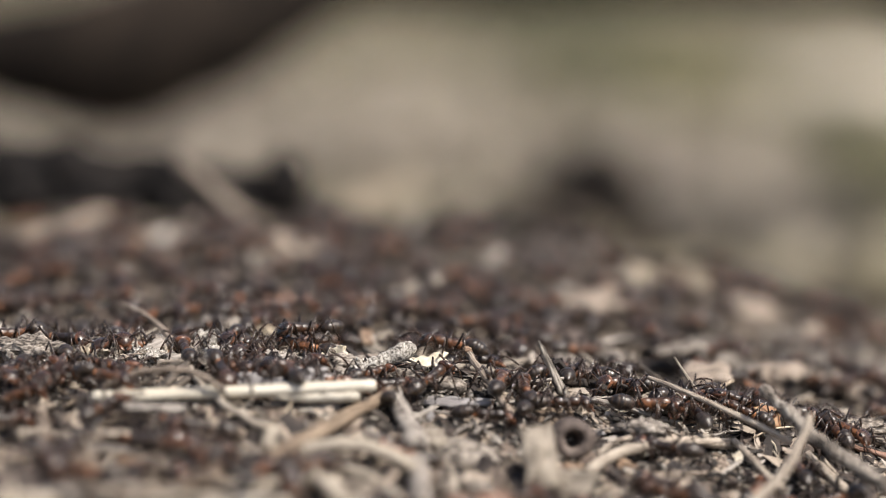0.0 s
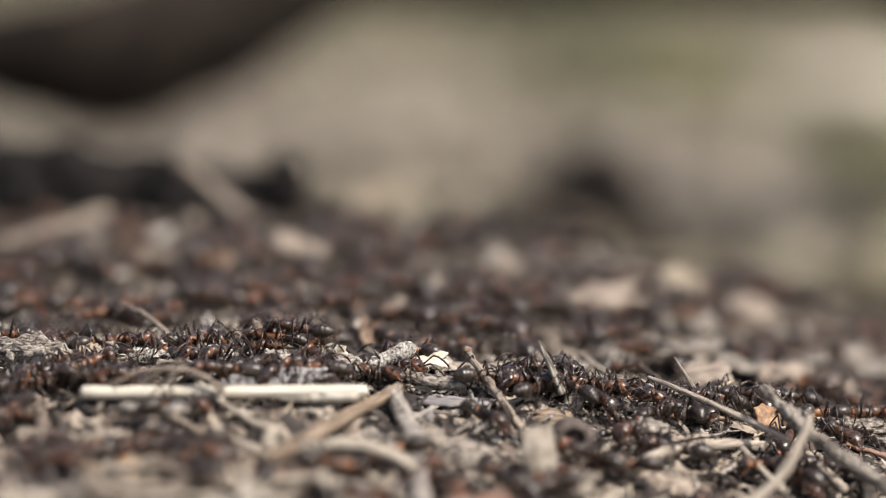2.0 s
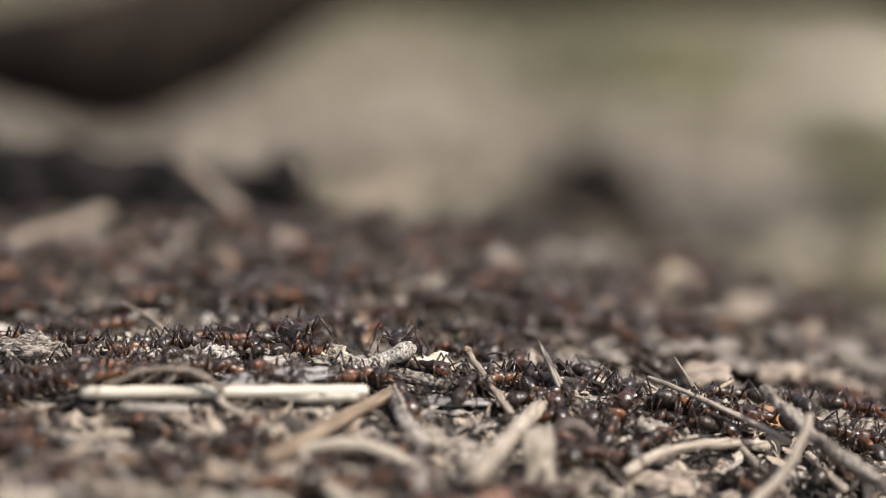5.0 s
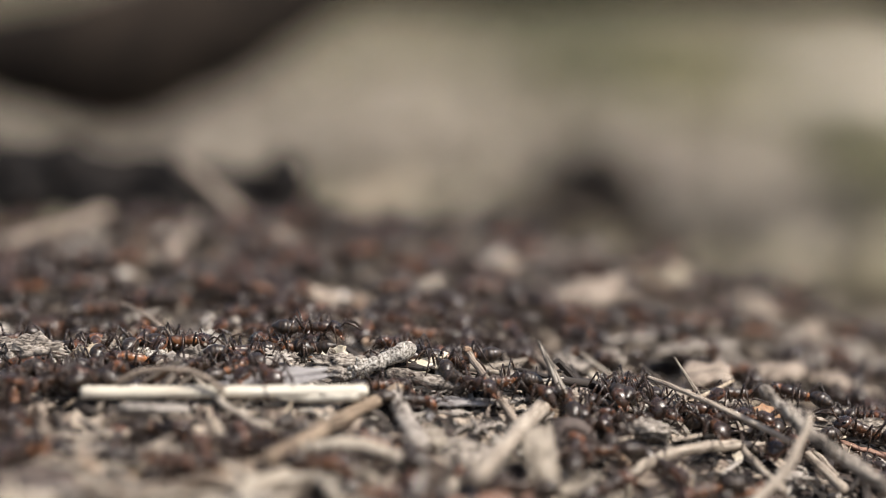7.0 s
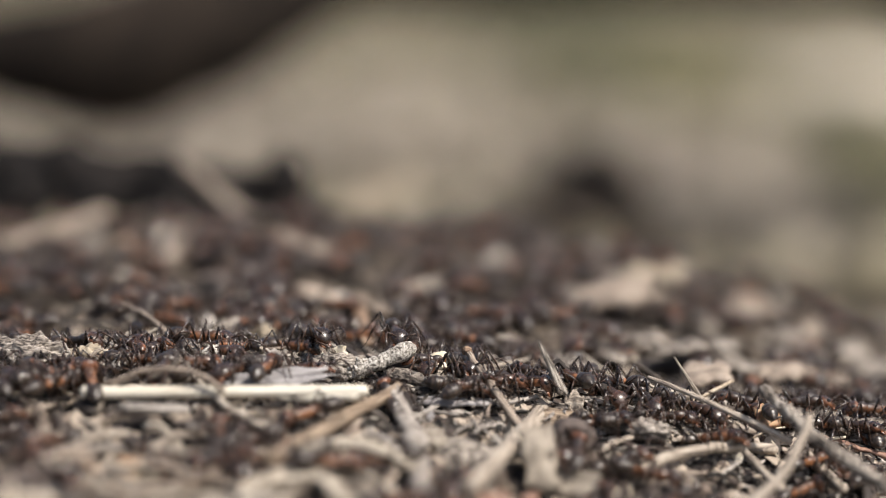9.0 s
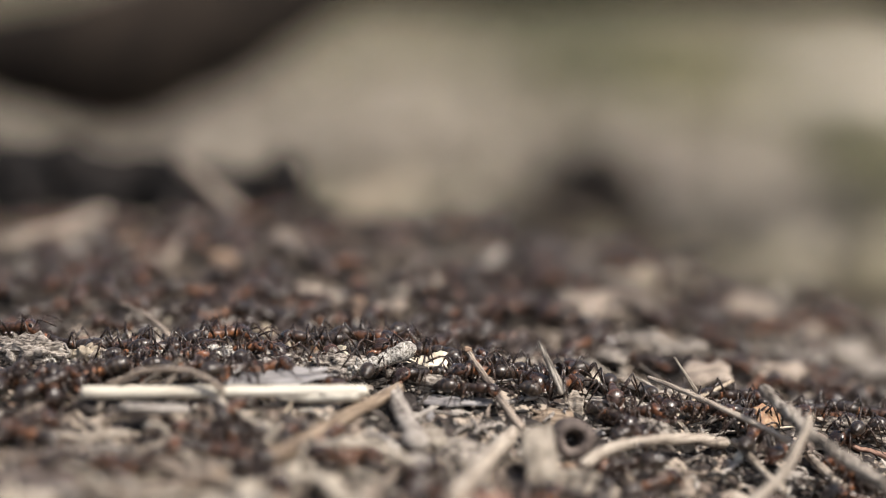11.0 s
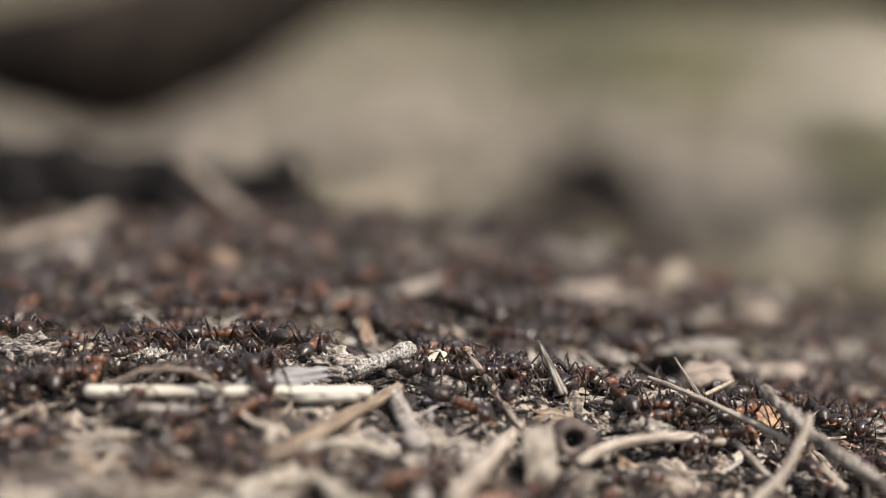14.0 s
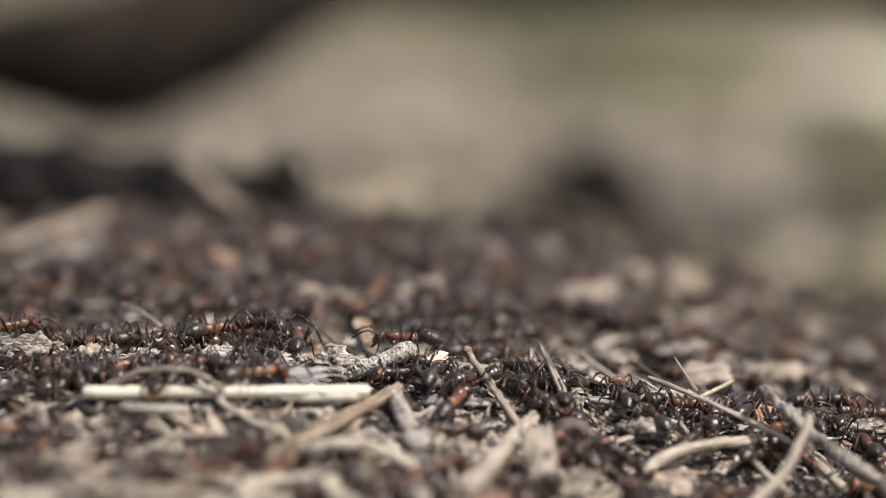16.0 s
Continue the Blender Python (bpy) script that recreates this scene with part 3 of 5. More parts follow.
for n, (place, r, stuff) in enumerate((
        ((-24.9, 17.0, -0.7), 1.1, M_MIDTWIG), ((-21.6, 17.2, -0.6), 1.2, M_DEADLEAF), ((-36.6, 9.2, -0.9), 1.0, M_DEADLEAF), ((-42.4, 13.8, -1.1), 0.8, M_REDLEAF), ((-37.3, 2.8, -1.0), 0.9, M_LICHEN),
        ((-42.4, -0.2, -1.3), 1.1, M_GREYBARK), ((-44.7, 7.0, -1.1), 1.2, M_LICHEN), ((-31.2, 2.8, -1.0), 0.8, M_BROWNTWIG), ((-29.9, 9.0, -1.1), 0.8, M_GREYBARK), ((-18.6, 13.2, -1.3), 0.9, M_DEADLEAF),
        ((-22.3, 3.8, -1.2), 1.0, M_GREYBARK), ((-15.9, 5.0, -1.4), 1.0, M_LICHEN), ((-14.9, 12.2, -1.5), 0.7, M_AMBER), ((-47.9, -1.5, -1.7), 1.3, M_LICHEN), ((-44.7, -5.8, -2.4), 1.2, M_GREYBARK),
        ((5.6, 13.2, -3.2), 0.8, M_GREYBARK), ((7.9, 4.5, -3.5), 0.9, M_LICHEN), ((9.8, 15.2, -3.6), 0.8, M_DARKBARK), ((16.6, 16.2, -4.5), 0.9, M_GREYBARK), ((19.0, 6.5, -5.1), 0.9, M_DARKBARK),
        ((21.6, 0.8, -5.5), 0.9, M_GREYBARK), ((26.4, 11.8, -6.3), 0.8, M_LICHEN), ((31.0, 8.2, -7.2), 1.0, M_DARKBARK), ((35.1, 18.0, -7.7), 0.9, M_GREYBARK), ((36.4, 11.2, -8.2), 0.8, M_DEADLEAF), ((45.6, 15.0, -10.1), 1.0, M_GREYBARK))):
    clod("small_clod", place, (r * 1.2, r * 0.9, r * 0.85), stuff, "small crumbly clod beside the ants' way", seed=300 + n, turn=n * 37, group="small clods along the ants' way")
way_rng = random.Random(29)
for n in range(58):
    # splinters and torn chips heaped where the ants work, right of the lichen twig
    col, depth = way_rng.uniform(-3, 34), way_rng.uniform(-11, 1)
    lie, half, high = way_rng.gauss(0, 0.55) + (math.pi if way_rng.random() < 0.5 else 0), way_rng.uniform(0.9, 2.9), ground_height(col, depth) + way_rng.uniform(0.9, 2.1)
    ends = [(col + k * half * math.cos(lie), depth + k * half * math.sin(lie), high + k * way_rng.uniform(-0.5, 0.7)) for k in (-1, 1)]
    thick = way_rng.uniform(0.1, 0.24)
    if n % 3:
        stick("splinter", *ends, thick, thick * way_rng.uniform(0.4, 1.1), way_rng.choice((M_GREYSTRAW, M_PALEBARK, M_ASHTWIG, M_TANTWIG, M_MIDTWIG)), "thin weathered splinter in the ants' way", "splinter",
              bend=(0, 0, way_rng.uniform(-0.2, 0.4)), rough=0.2, wiggle=0.1, sides=7, n=7, group="splinters in the ants' way", seed=800 + n)
    else:
        flake("torn_chip", (col, depth, high), (way_rng.uniform(1.0, 2.6), way_rng.uniform(0.6, 1.3), 0.3), (way_rng.uniform(10, 75), way_rng.gauss(0, 25), way_rng.uniform(-60, 60)),
              way_rng.choice((M_CREAM, M_GREYSTRAW, M_LICHEN, M_PALELEAF, M_SILVER, M_DARKBARK, M_HUSK)), "small torn chip in the ants' way", "chip", rough=0.6, seed=860 + n, group="torn chips in the ants' way")
for n in range(66):
    # pale splinters, chips and crumbs showing between the ants along the crest
    col, depth = way_rng.uniform(-51, -9), way_rng.uniform(-3, 5)
    high, size = ground_height(col, depth) + way_rng.uniform(1.3, 2.9), way_rng.uniform(0.5, 1.25)
    lie, half = way_rng.uniform(0, 3.14), way_rng.uniform(1.0, 2.8)
    if n % 3 == 0:
        clod("crest_crumb", (col, depth, high - 0.6 * size), (size * 1.3, size, size), way_rng.choice((M_LICHEN, M_GREYBARK, M_ASHTWIG, M_PALELEAF)), "crumbly pale crumb of bark on the crest", "crumb", seed=900 + n, turn=n * 41, group="pale crumbs along the crest", rough=0.6)
    elif n % 3 == 1:
        ends = [(col + k * half * math.cos(lie), depth + k * half * math.sin(lie) * 0.6, high + k * way_rng.uniform(-0.4, 0.7)) for k in (-1, 1)]
        thick = way_rng.uniform(0.12, 0.3)
        stick("splinter", *ends, thick, thick * way_rng.uniform(0.4, 1.1), way_rng.choice((M_GREYSTRAW, M_ASHTWIG, M_TANTWIG, M_MIDTWIG)), "thin weathered splinter in the ants' way", "splinter",
              bend=(0, 0, way_rng.uniform(-0.2, 0.5)), rough=0.2, wiggle=0.1, sides=7, n=7, group="splinters in the ants' way", seed=900 + n)
    else:
        flake("torn_chip", (col, depth, high), (size * 2.6, size * 1.5, 0.35), (way_rng.uniform(10, 75), way_rng.gauss(0, 25), way_rng.uniform(-60, 60)),
              way_rng.choice((M_CREAM, M_GREYSTRAW, M_LICHEN, M_PALELEAF, M_AMBER, M_DARKBARK)), "small torn chip in the ants' way", "chip", rough=0.6, seed=900 + n, group="torn chips in the ants' way")
# foreground litter
stick("brown_stick", (-4.9, -5.8, -2.2), (-17.7, -26.7, -5.1), 0.68, 0.98, M_WARMTWIG, "straight tan-brown stick among the loose litter", rough=0.06, sides=12)
stick("brown_stick", (-16.8, -22.1, -6.0), (-26.4, -32.6, -6.5), 0.7, 0.7, M_WARMTWIG, "straight tan-brown stick among the loose litter", rough=0.06, sides=12)
stick("curved_straw", (-15.5, -23.4, -5.4), (-2.7, -24.0, -7.1), 0.8, 0.7, M_PALEWOOD, "tan arched stem among the loose litter", "straw", bend=(0.4, 0, 1.9), sides=12, n=14)
stick("curved_straw", (-20.4, -33.0, -6.6), (-12.6, -22.6, -5.9), 0.72, 0.6, M_PALEWOOD, "pale thick stem among the loose litter", "straw", sides=12, n=10)
stick("curved_straw", (-15.3, -22.2, -5.2), (-10.2, -34.0, -7.5), 0.6, 0.55, M_PALEWOOD, "yellowish stem among the loose litter", "straw", bend=(-0.4, 0, 0.2), sides=10)
stick("curved_straw", (-8.1, -32.5, -8.1), (-3.7, -21.1, -6.8), 0.5, 0.42, M_MIDTWIG, "tan stem among the loose litter", "straw", sides=10)
stick("grey_straw", (-9.2, -15.9, -5.3), (-4.7, -17.9, -6.5), 0.45, 0.5, M_GREYSTRAW, "short pinkish-grey stem among the loose litter", "straw", bend=(0.3, 0, 0.8), sides=10, flat=0.7)
flake("pale_scrap", (-2.5, -22.6, -7.9), (2.4, 4.6, 0.7), (65, 0, 5), M_GREYSTRAW, "pale grey scrap among the loose litter", seed=59)
flake("tan_leaf", (-21.8, -29.0, -6.8), (4.4, 3.4, 0.6), (50, 10, 8), M_MIDTWIG, "tan curled scrap of leaf among the loose litter", "leaf", seed=60)
stick("tan_twig", (-24.5, -17.8, -4.3), (-18.3, -20.5, -5.9), 0.35, 0.4, M_TANTWIG, "short tan twig among the loose litter", sides=9)
stick("tan_twig", (-50.2, -6.9, -2.8), (-42.8, -16.1, -3.5), 0.42, 0.42, M_BROWNTWIG, "brown stem among the loose litter", sides=9)
stick("tan_twig", (-42.3, -19.4, -4.2), (-33.8, -32.0, -5.9), 0.5, 0.5, M_BROWNTWIG, "brown stem among the loose litter", sides=9)
stick("tan_twig", (-43.4, -14.0, -2.7), (-41.6, -21.8, -4.9), 0.75, 0.6, M_MIDTWIG, "short tan twig standing among the loose litter", sides=9)
stick("tan_twig", (-36.4, -16.5, -3.4), (-26.0, -18.2, -4.2), 0.34, 0.34, M_MIDTWIG, "arched tan twig among the loose litter", bend=(0, 0, 1.6), sides=10, n=12)
flake("pale_wedge", (10.3, -20.0, -6.6), (3.9, 7.2, 0.9), (52, 10, 22), M_PALELEAF, "pale wedge of dry leaf among the loose litter", seed=51)
flake("pale_wedge", (13.0, -20.5, -9.4), (6.5, 3.4, 0.8), (36, 0, -30), M_PALELEAF, "pale wedge of dry leaf among the loose litter", seed=52)
clod("dark_clod", (3.0, -33.6, -10.2), (3.6, 2.6, 2.8), M_DARKBARK, "dark lump of bark under a red leaf", seed=87)
flake("red_leaf", (3.8, -35.0, -8.2), (6.0, 3.8, 0.5), (34, 0, 8), M_REDLEAF, "dull red scrap of leaf among the loose litter", "leaf", seed=53)
flake("grey_leaf", (-40.8, -34.5, -5.8), (9.0, 4.5, 0.6), (25, 0, 10), M_HUSK, "grey-brown scrap of leaf among the loose litter", "leaf", seed=54)
flake("grey_leaf", (2.1, -15.8, -6.9), (7.0, 3.5, 0.6), (30, 8, -5), M_DARKBARK, "grey-brown scrap of leaf among the loose litter", "leaf", seed=55)
flake("amber_scrap", (-32.2, -27.8, -5.8), (2.0, 2.4, 0.5), (60, 10, 0), M_AMBER, "small orange-brown scrap among the loose litter", seed=56)
flake("pale_scrap", (-1.0, -15.4, -5.4), (2.8, 2.4, 0.7), (50, 10, 20), M_PALELEAF, "pale scrap among the loose litter", seed=57)
flake("pale_scrap", (23.8, -15.4, -10.5), (6.0, 3.2, 0.6), (25, 10, -10), M_MIDTWIG, "pale scrap among the loose litter", seed=58)

for n, (p0, p1, bow) in enumerate((
        ((-27.5, -32.6, -6.9), (-23.1, -21.0, -5.7), (0.3, 0, 0.8)), ((-44.5, -26.3, -5.6), (-38.0, -22.4, -5.3), (0, 0, 0.6)), ((-37.1, -36.7, -6.4), (-33.8, -20.7, -5.2), (0.4, 0, 0)), ((-47.3, -16.5, -4.3), (-42.2, -12.2, -2.8), (0, 0, 0.8)), ((-38.8, -14.9, -3.5), (-34.0, -21.9, -5.5), (0.2, 0, 0.2)),
        ((-31.6, -21.7, -5.6), (-21.3, -24.9, -6.8), (0, 0, 0.5)), ((19.7, -16.3, -10.6), (28.7, -11.0, -10.7), (0, 0, 0.7)), ((25.4, -6.7, -8.0), (30.2, -4.6, -7.9), (0, 0, 0.2)),
        ((41.6, -3.2, -10.1), (44.6, -9.1, -13.1), (0.3, 0, 0)), ((-5.7, -14.3, -5.5), (-1.4, -16.1, -6.9), (0, 0, 0.3)), ((16.9, -11.6, -8.1), (21.6, -6.9, -7.3), (0, 0, 0.3)))):
    stick("bent_straw", p0, p1, 0.34, 0.3, M_TANTWIG if n % 3 else M_MIDTWIG, "thin bent straw lying among the loose litter", "straw", bend=bow, sides=9, n=10, group="bent straws in the litter", seed=200 + n)
front_rng = random.Random(63)
for n in range(42):
    # straws and stems lying over one another at the foot
    col, depth = front_rng.uniform(-46, 0) if n < 32 else front_rng.uniform(2, 38), front_rng.uniform(-37, -20)
    way, half = radians(front_rng.choice((20, 35, 50, 140, 160, 5)) + front_rng.uniform(-12, 12)), front_rng.uniform(2.5, 5.5)
    ends = [(col + k * half * math.cos(way), depth + k * half * math.sin(way)) for k in (-1, 1)]
    stick("bent_straw", *[(ex, ey, ground_height(ex, ey) + front_rng.uniform(1.0, 2.4)) for ex, ey in ends], front_rng.uniform(0.28, 0.5), front_rng.uniform(0.25, 0.45), front_rng.choice((M_TANTWIG, M_TANTWIG, M_MIDTWIG, M_PALEWOOD, M_GREYSTRAW)),
          "thin bent straw lying among the loose litter", "straw", bend=(front_rng.uniform(-0.6, 0.6), 0, front_rng.uniform(0.2, 1.2)), sides=9, n=10, group="bent straws in the litter", seed=400 + n)
for n in range(78):
    # ragged scraps of bark and leaf heaped on the near flank
    if n < 50:
        col, depth = front_rng.uniform(1, 47), front_rng.uniform(-27, -7)
    else:
        col, depth = front_rng.uniform(-47, 0), front_rng.uniform(-36, -17)
    if hides(col, depth, 2.5):
        continue
    flake("bark_scrap", (col, depth, ground_height(col, depth) + front_rng.uniform(0.5, 1.5)), (front_rng.uniform(1.6, 5.2), front_rng.uniform(0.9, 2.4), front_rng.uniform(0.35, 0.8)),
          (front_rng.uniform(5, 70), front_rng.gauss(0, 24), front_rng.uniform(-80, 80)), front_rng.choice((M_GREYBARK, M_MIDTWIG, M_DARKBARK, M_DARKBARK, M_HUSK, M_TANTWIG, M_REDLEAF, M_BROWNTWIG, M_GREYSTRAW)),
          "ragged scrap of bark among the loose litter", "bark scrap", seed=500 + n, group="bark scraps in the litter")
for n, (p0, p1, bow) in enumerate((((-20.5, -34), (-9.5, -27), 1.6), ((-17, -26), (-7, -33), 1.2), ((-23, -30), (-14, -36), 0.8), ((-13, -24), (-3.5, -29), 1.4), ((-10, -36), (-6.5, -25), 0.6), ((-27, -24), (-17, -31), 1.0))):
    stick("curved_straw", (*p0, ground_height(*p0) + 1.5), (*p1, ground_height(*p1) + 1.3), 0.5, 0.42, M_PALEWOOD, "pale curved stem among the loose litter", "straw", bend=(0, 0, bow), sides=10, n=12, seed=700 + n)
# two sticks that the ants shift
pale_stick = stick("pale_stick", (11.6, -3.2, -4.1), (3.5, -34.6, -4.7), 0.95, 1.02, M_TANTWIG, "pale stick that the ants push about", rough=0.05, sides=12)
arched_straw = stick("arched_straw", (15.6, -15.9, -9.1), (31.9, -5.1, -8.7), 0.74, 0.6, M_TANTWIG, "arched tan twig that the ants push about", "straw", bend=(-1.5, 0, 1.3), sides=12, n=14)


def build_husk(p):
    """A hollow, dark seed husk that opens towards the viewer."""
    bm = bmesh.new()
    rings = []
    for depth, r in ((4.0, 1.9), (2.2, 2.6), (0.9, 2.5), (0.1, 2.0), (0.0, 1.35), (0.5, 0.95), (1.4, 0.85), (3.2, 0.7)):
        rings.append([bm.verts.new(Vector((r * math.cos(a) * (1 + 0.07 * math.sin(3 * a + depth) + 0.04 * math.sin(7 * a)), depth, r * 0.95 * math.sin(a))) * MM) for a in [2 * math.pi * k / 18 for k in range(18)]])
    for a, b in zip(rings, rings[1:]):
        for k in range(18):
            bm.faces.new((a[k], b[k], b[(k + 1) % 18], a[(k + 1) % 18]))
    bm.faces.new(list(reversed(rings[0])))
    bm.faces.new(rings[-1])
    bmesh.ops.recalc_face_normals(bm, faces=bm.faces)
    ob = part("seed_husk", bm, M_HUSKSHELL)
    ob.matrix_world = pose(p[0] * MM, p[1] * MM, p[2] * MM, -12, 0, 8)
    return tagged(ob, "dark hollow seed husk with a round hole", "seed husk")


build_husk((14.2, -12.8, -6.4))

# litter behind the crest of the mound
stick("thin_straw", (-38.3, 16.0, 3.1), (-31.2, 7.0, 0.3), 0.26, 0.36, M_MIDTWIG, "thin tan straw leaning beside the ants' way", "straw", bend=(0.6, 0, 0.5))
flake("dry_scale", (31.2, 12.8, -4.6), (5.2, 3.6, 1.0), (26, -4, 4), M_MIDTWIG, "yellowish flat piece of dry bark", seed=61)
flake("dry_scale", (28.8, 23.8, -4.0), (6.0, 2.2, 0.7), (10, -6, 15), M_DARKBARK, "grey flat piece of dry bark", seed=62)
flake("dry_scale", (41.6, 23.0, -6.5), (5.0, 3.0, 0.9), (30, 0, 5), M_MIDTWIG, "tan flat piece of dry bark", seed=63)
flake("dry_scale", (36.6, 24.8, -6.2), (6.0, 2.2, 0.7), (20, 6, -6), M_DARKBARK, "long tan piece of dry bark", seed=64)
flake("dry_scale", (50.1, 26.0, -9.1), (6.5, 2.4, 0.7), (25, 20, -10), M_MIDTWIG, "long tan piece of dry bark", seed=65)
for n, (place, size, turn, stuff) in enumerate((
        ((20.6, 20.5, -3.9), (4.0, 2.2, 0.6), (25, 10, -25), M_DARKBARK), ((24.5, 31.5, -4.0), (4.5, 2.6, 0.6), (14, -8, -20), M_DARKBARK),
        ((34.6, 35.8, -5.6), (6.5, 2.4, 0.7), (25, 4, 10), M_GREYBARK), ((46.2, 36.2, -7.9), (5.5, 2.2, 0.6), (25, -4, -12), M_GREYBARK),
        ((47.8, 28.5, -8.7), (6.0, 2.6, 0.7), (20, 12, 15), M_MIDTWIG), ((55.8, 41.2, -10.2), (6.5, 2.6, 0.7), (30, 0, -8), M_GREYBARK),
        ((27.8, 45.2, -3.9), (5.0, 2.6, 0.7), (30, 10, 5), M_DARKBARK), ((44.9, 48.2, -7.2), (6.0, 2.4, 0.7), (30, -6, 20), M_DARKBARK),
        ((53.0, 49.2, -9.1), (6.5, 3.0, 0.7), (30, 4, 0), M_GREYBARK), ((15.2, 14.2, -3.4), (4.5, 2.0, 0.5), (20, 12, -30), M_DARKBARK),
        ((33.8, 45.2, -5.0), (4.0, 3.0, 0.6), (40, 0, 12), M_DARKBARK), ((-6.6, 31.0, -0.1), (4.0, 2.0, 0.6), (30, -14, 10), M_MIDTWIG),
        ((-16.1, 36.0, 0.8), (5.0, 2.0, 0.6), (30, 18, -10), M_MIDTWIG))):
    flake("bark_flake", place, size, turn, stuff, "weathered flat flake of bark on the mound", "bark flake", seed=100 + n, group="bark flakes on the mound")
stick("thin_twig", (8.1, 26.2, -2.3), (13.3, 9.8, -3.8), 0.42, 0.42, M_MIDTWIG, "tan twig leaning beside the ants' way")
stick("upright_chip", (-11.0, 34.8, 0.3), (-9.0, 14.2, -1.0), 0.9, 0.8, M_BROWNTWIG, "reddish chip standing upright beside the ants' way", "chip", flat=0.5)
flake("dead_leaf", (32.0, 71.8, -4.5), (11.0, 7.0, 0.9), (45, 5, 10), M_DEADLEAF, "pale dry leaf lying on the mound", "leaf", seed=66)
tan_leaf = flake("dead_leaf", (18.0, 41.5, -0.9), (12.5, 4.6, 0.9), (38, -16, 6), M_MIDTWIG, "tan dry leaf lying on the mound", "leaf", seed=67)
flake("dead_leaf", (-3.9, 41.5, 0.2), (7.0, 2.2, 0.7), (40, -16, 8), M_TANTWIG, "pale scrap of dry leaf on the mound", "leaf", seed=68)
flake("dead_leaf", (8.3, 66.2, -0.7), (4.0, 4.0, 0.8), (50, 0, 0), M_MIDTWIG, "pale scrap of dry leaf on the mound", "leaf", seed=69)
flake("dead_leaf", (-19.7, 62.0, 1.6), (8.0, 5.0, 0.8), (40, 20, 0), M_MIDTWIG, "tan scrap of dry leaf on the mound", "leaf", seed=70)
flake("dead_leaf", (42.2, 59.5, -6.6), (6.0, 6.0, 0.8), (50, 0, 10), M_MIDTWIG, "tan scrap of dry leaf on the mound", "leaf", seed=71)
flake("red_scale", (-20.7, 35.8, 0.5), (6.0, 2.5, 0.7), (30, 15, 0), M_REDLEAF, "reddish bark scale on the mound", "flake", seed=72)
stick("tan_twig", (-61.1, 67.8, 1.9), (-49.6, 86.2, 3.6), 0.95, 1.15, M_MIDTWIG, "tan dry stem lying on the mound")
stick("tan_twig", (-37.1, 51.0, 1.9), (-36.3, 89.8, 2.5), 0.9, 1.0, M_MIDTWIG, "tan dry stem lying on the mound")
flake("dead_leaf", (-52.3, 62.5, 1.1), (9.0, 5.0, 0.9), (35, 0, -10), M_DARKBARK, "tan scrap of dry leaf on the mound", "leaf", seed=73)
stick("grey_branch", (-39.7, 98.0, 10.0), (-28.6, 90.0, 1.6), 0.95, 1.25, M_MIDTWIG, "grey-tan dry branch slanting over the mound's edge", "branch")
flake("pale_leaf", (-11.3, 165.0, -5.3), (14.0, 6.5, 1.1), (66, -26, 8), M_DEADLEAF, "large pale dry leaf leaning at the mound's edge", "leaf", seed=74)
# near-black pieces and lumps that make the dark band behind the crest
stick("black_bark", (-83.5, 112.0, 6.6), (-40.2, 112.0, 4.9), 5.9, 4.2, M_BLACK, "long black piece beyond the mound", "bark", rough=0.3, wiggle=0.9, n=18, sides=14)
stick("black_bark", (-44.1, 116.0, 5.8), (-27.8, 112.0, 1.2), 3.0, 2.6, M_BLACK, "long black piece beyond the mound", "bark", rough=0.35, wiggle=0.8, n=12, sides=12)
for n, (place, size) in enumerate((
        ((-25.1, 112.0, 3.6), (3.4, 3.0, 5.4)), ((-29.3, 114.0, 2.0), (3.0, 3.0, 4.6)), ((-19.9, 112.0, -1.7), (4.0, 3.0, 2.6)), ((-1.2, 112.0, -3.8), (7.0, 3.5, 3.0)), ((6.8, 116.0, -3.9), (5.0, 3.5, 3.2)), ((-64.9, 106.0, 3.0), (5.5, 3.0, 3.0)), ((-53.6, 106.0, 2.5), (5.5, 3.0, 2.6)), ((-42.0, 104.0, 2.4), (4.5, 3.0, 2.4)), ((-33.4, 104.0, 0.4), (4.5, 3.0, 2.2)), ((-11.9, 112.0, -2.9), (5.0, 3.0, 2.2)))):
    clod("black_lump", place, size, M_BLACK, "black lump beyond the mound", seed=80 + n, group="blackened lumps beyond the mound", rough=0.6)
# two lumps in place of a shaded hollow; its shade is their dark colour
clod("dark_rock", (44.0, 450.0, -58.0), (20, 15, 25), M_HOLLOW, "dark lump standing in for a shaded hollow beyond the mound", "rock", seed=85, rough=0.35)
clod("dark_rock", (23.0, 430.0, -60.0), (17, 14, 15), M_HOLLOW, "low dark lump standing in for a shaded hollow beyond the mound", "rock", seed=86, rough=0.4)

back_rng = random.Random(41)
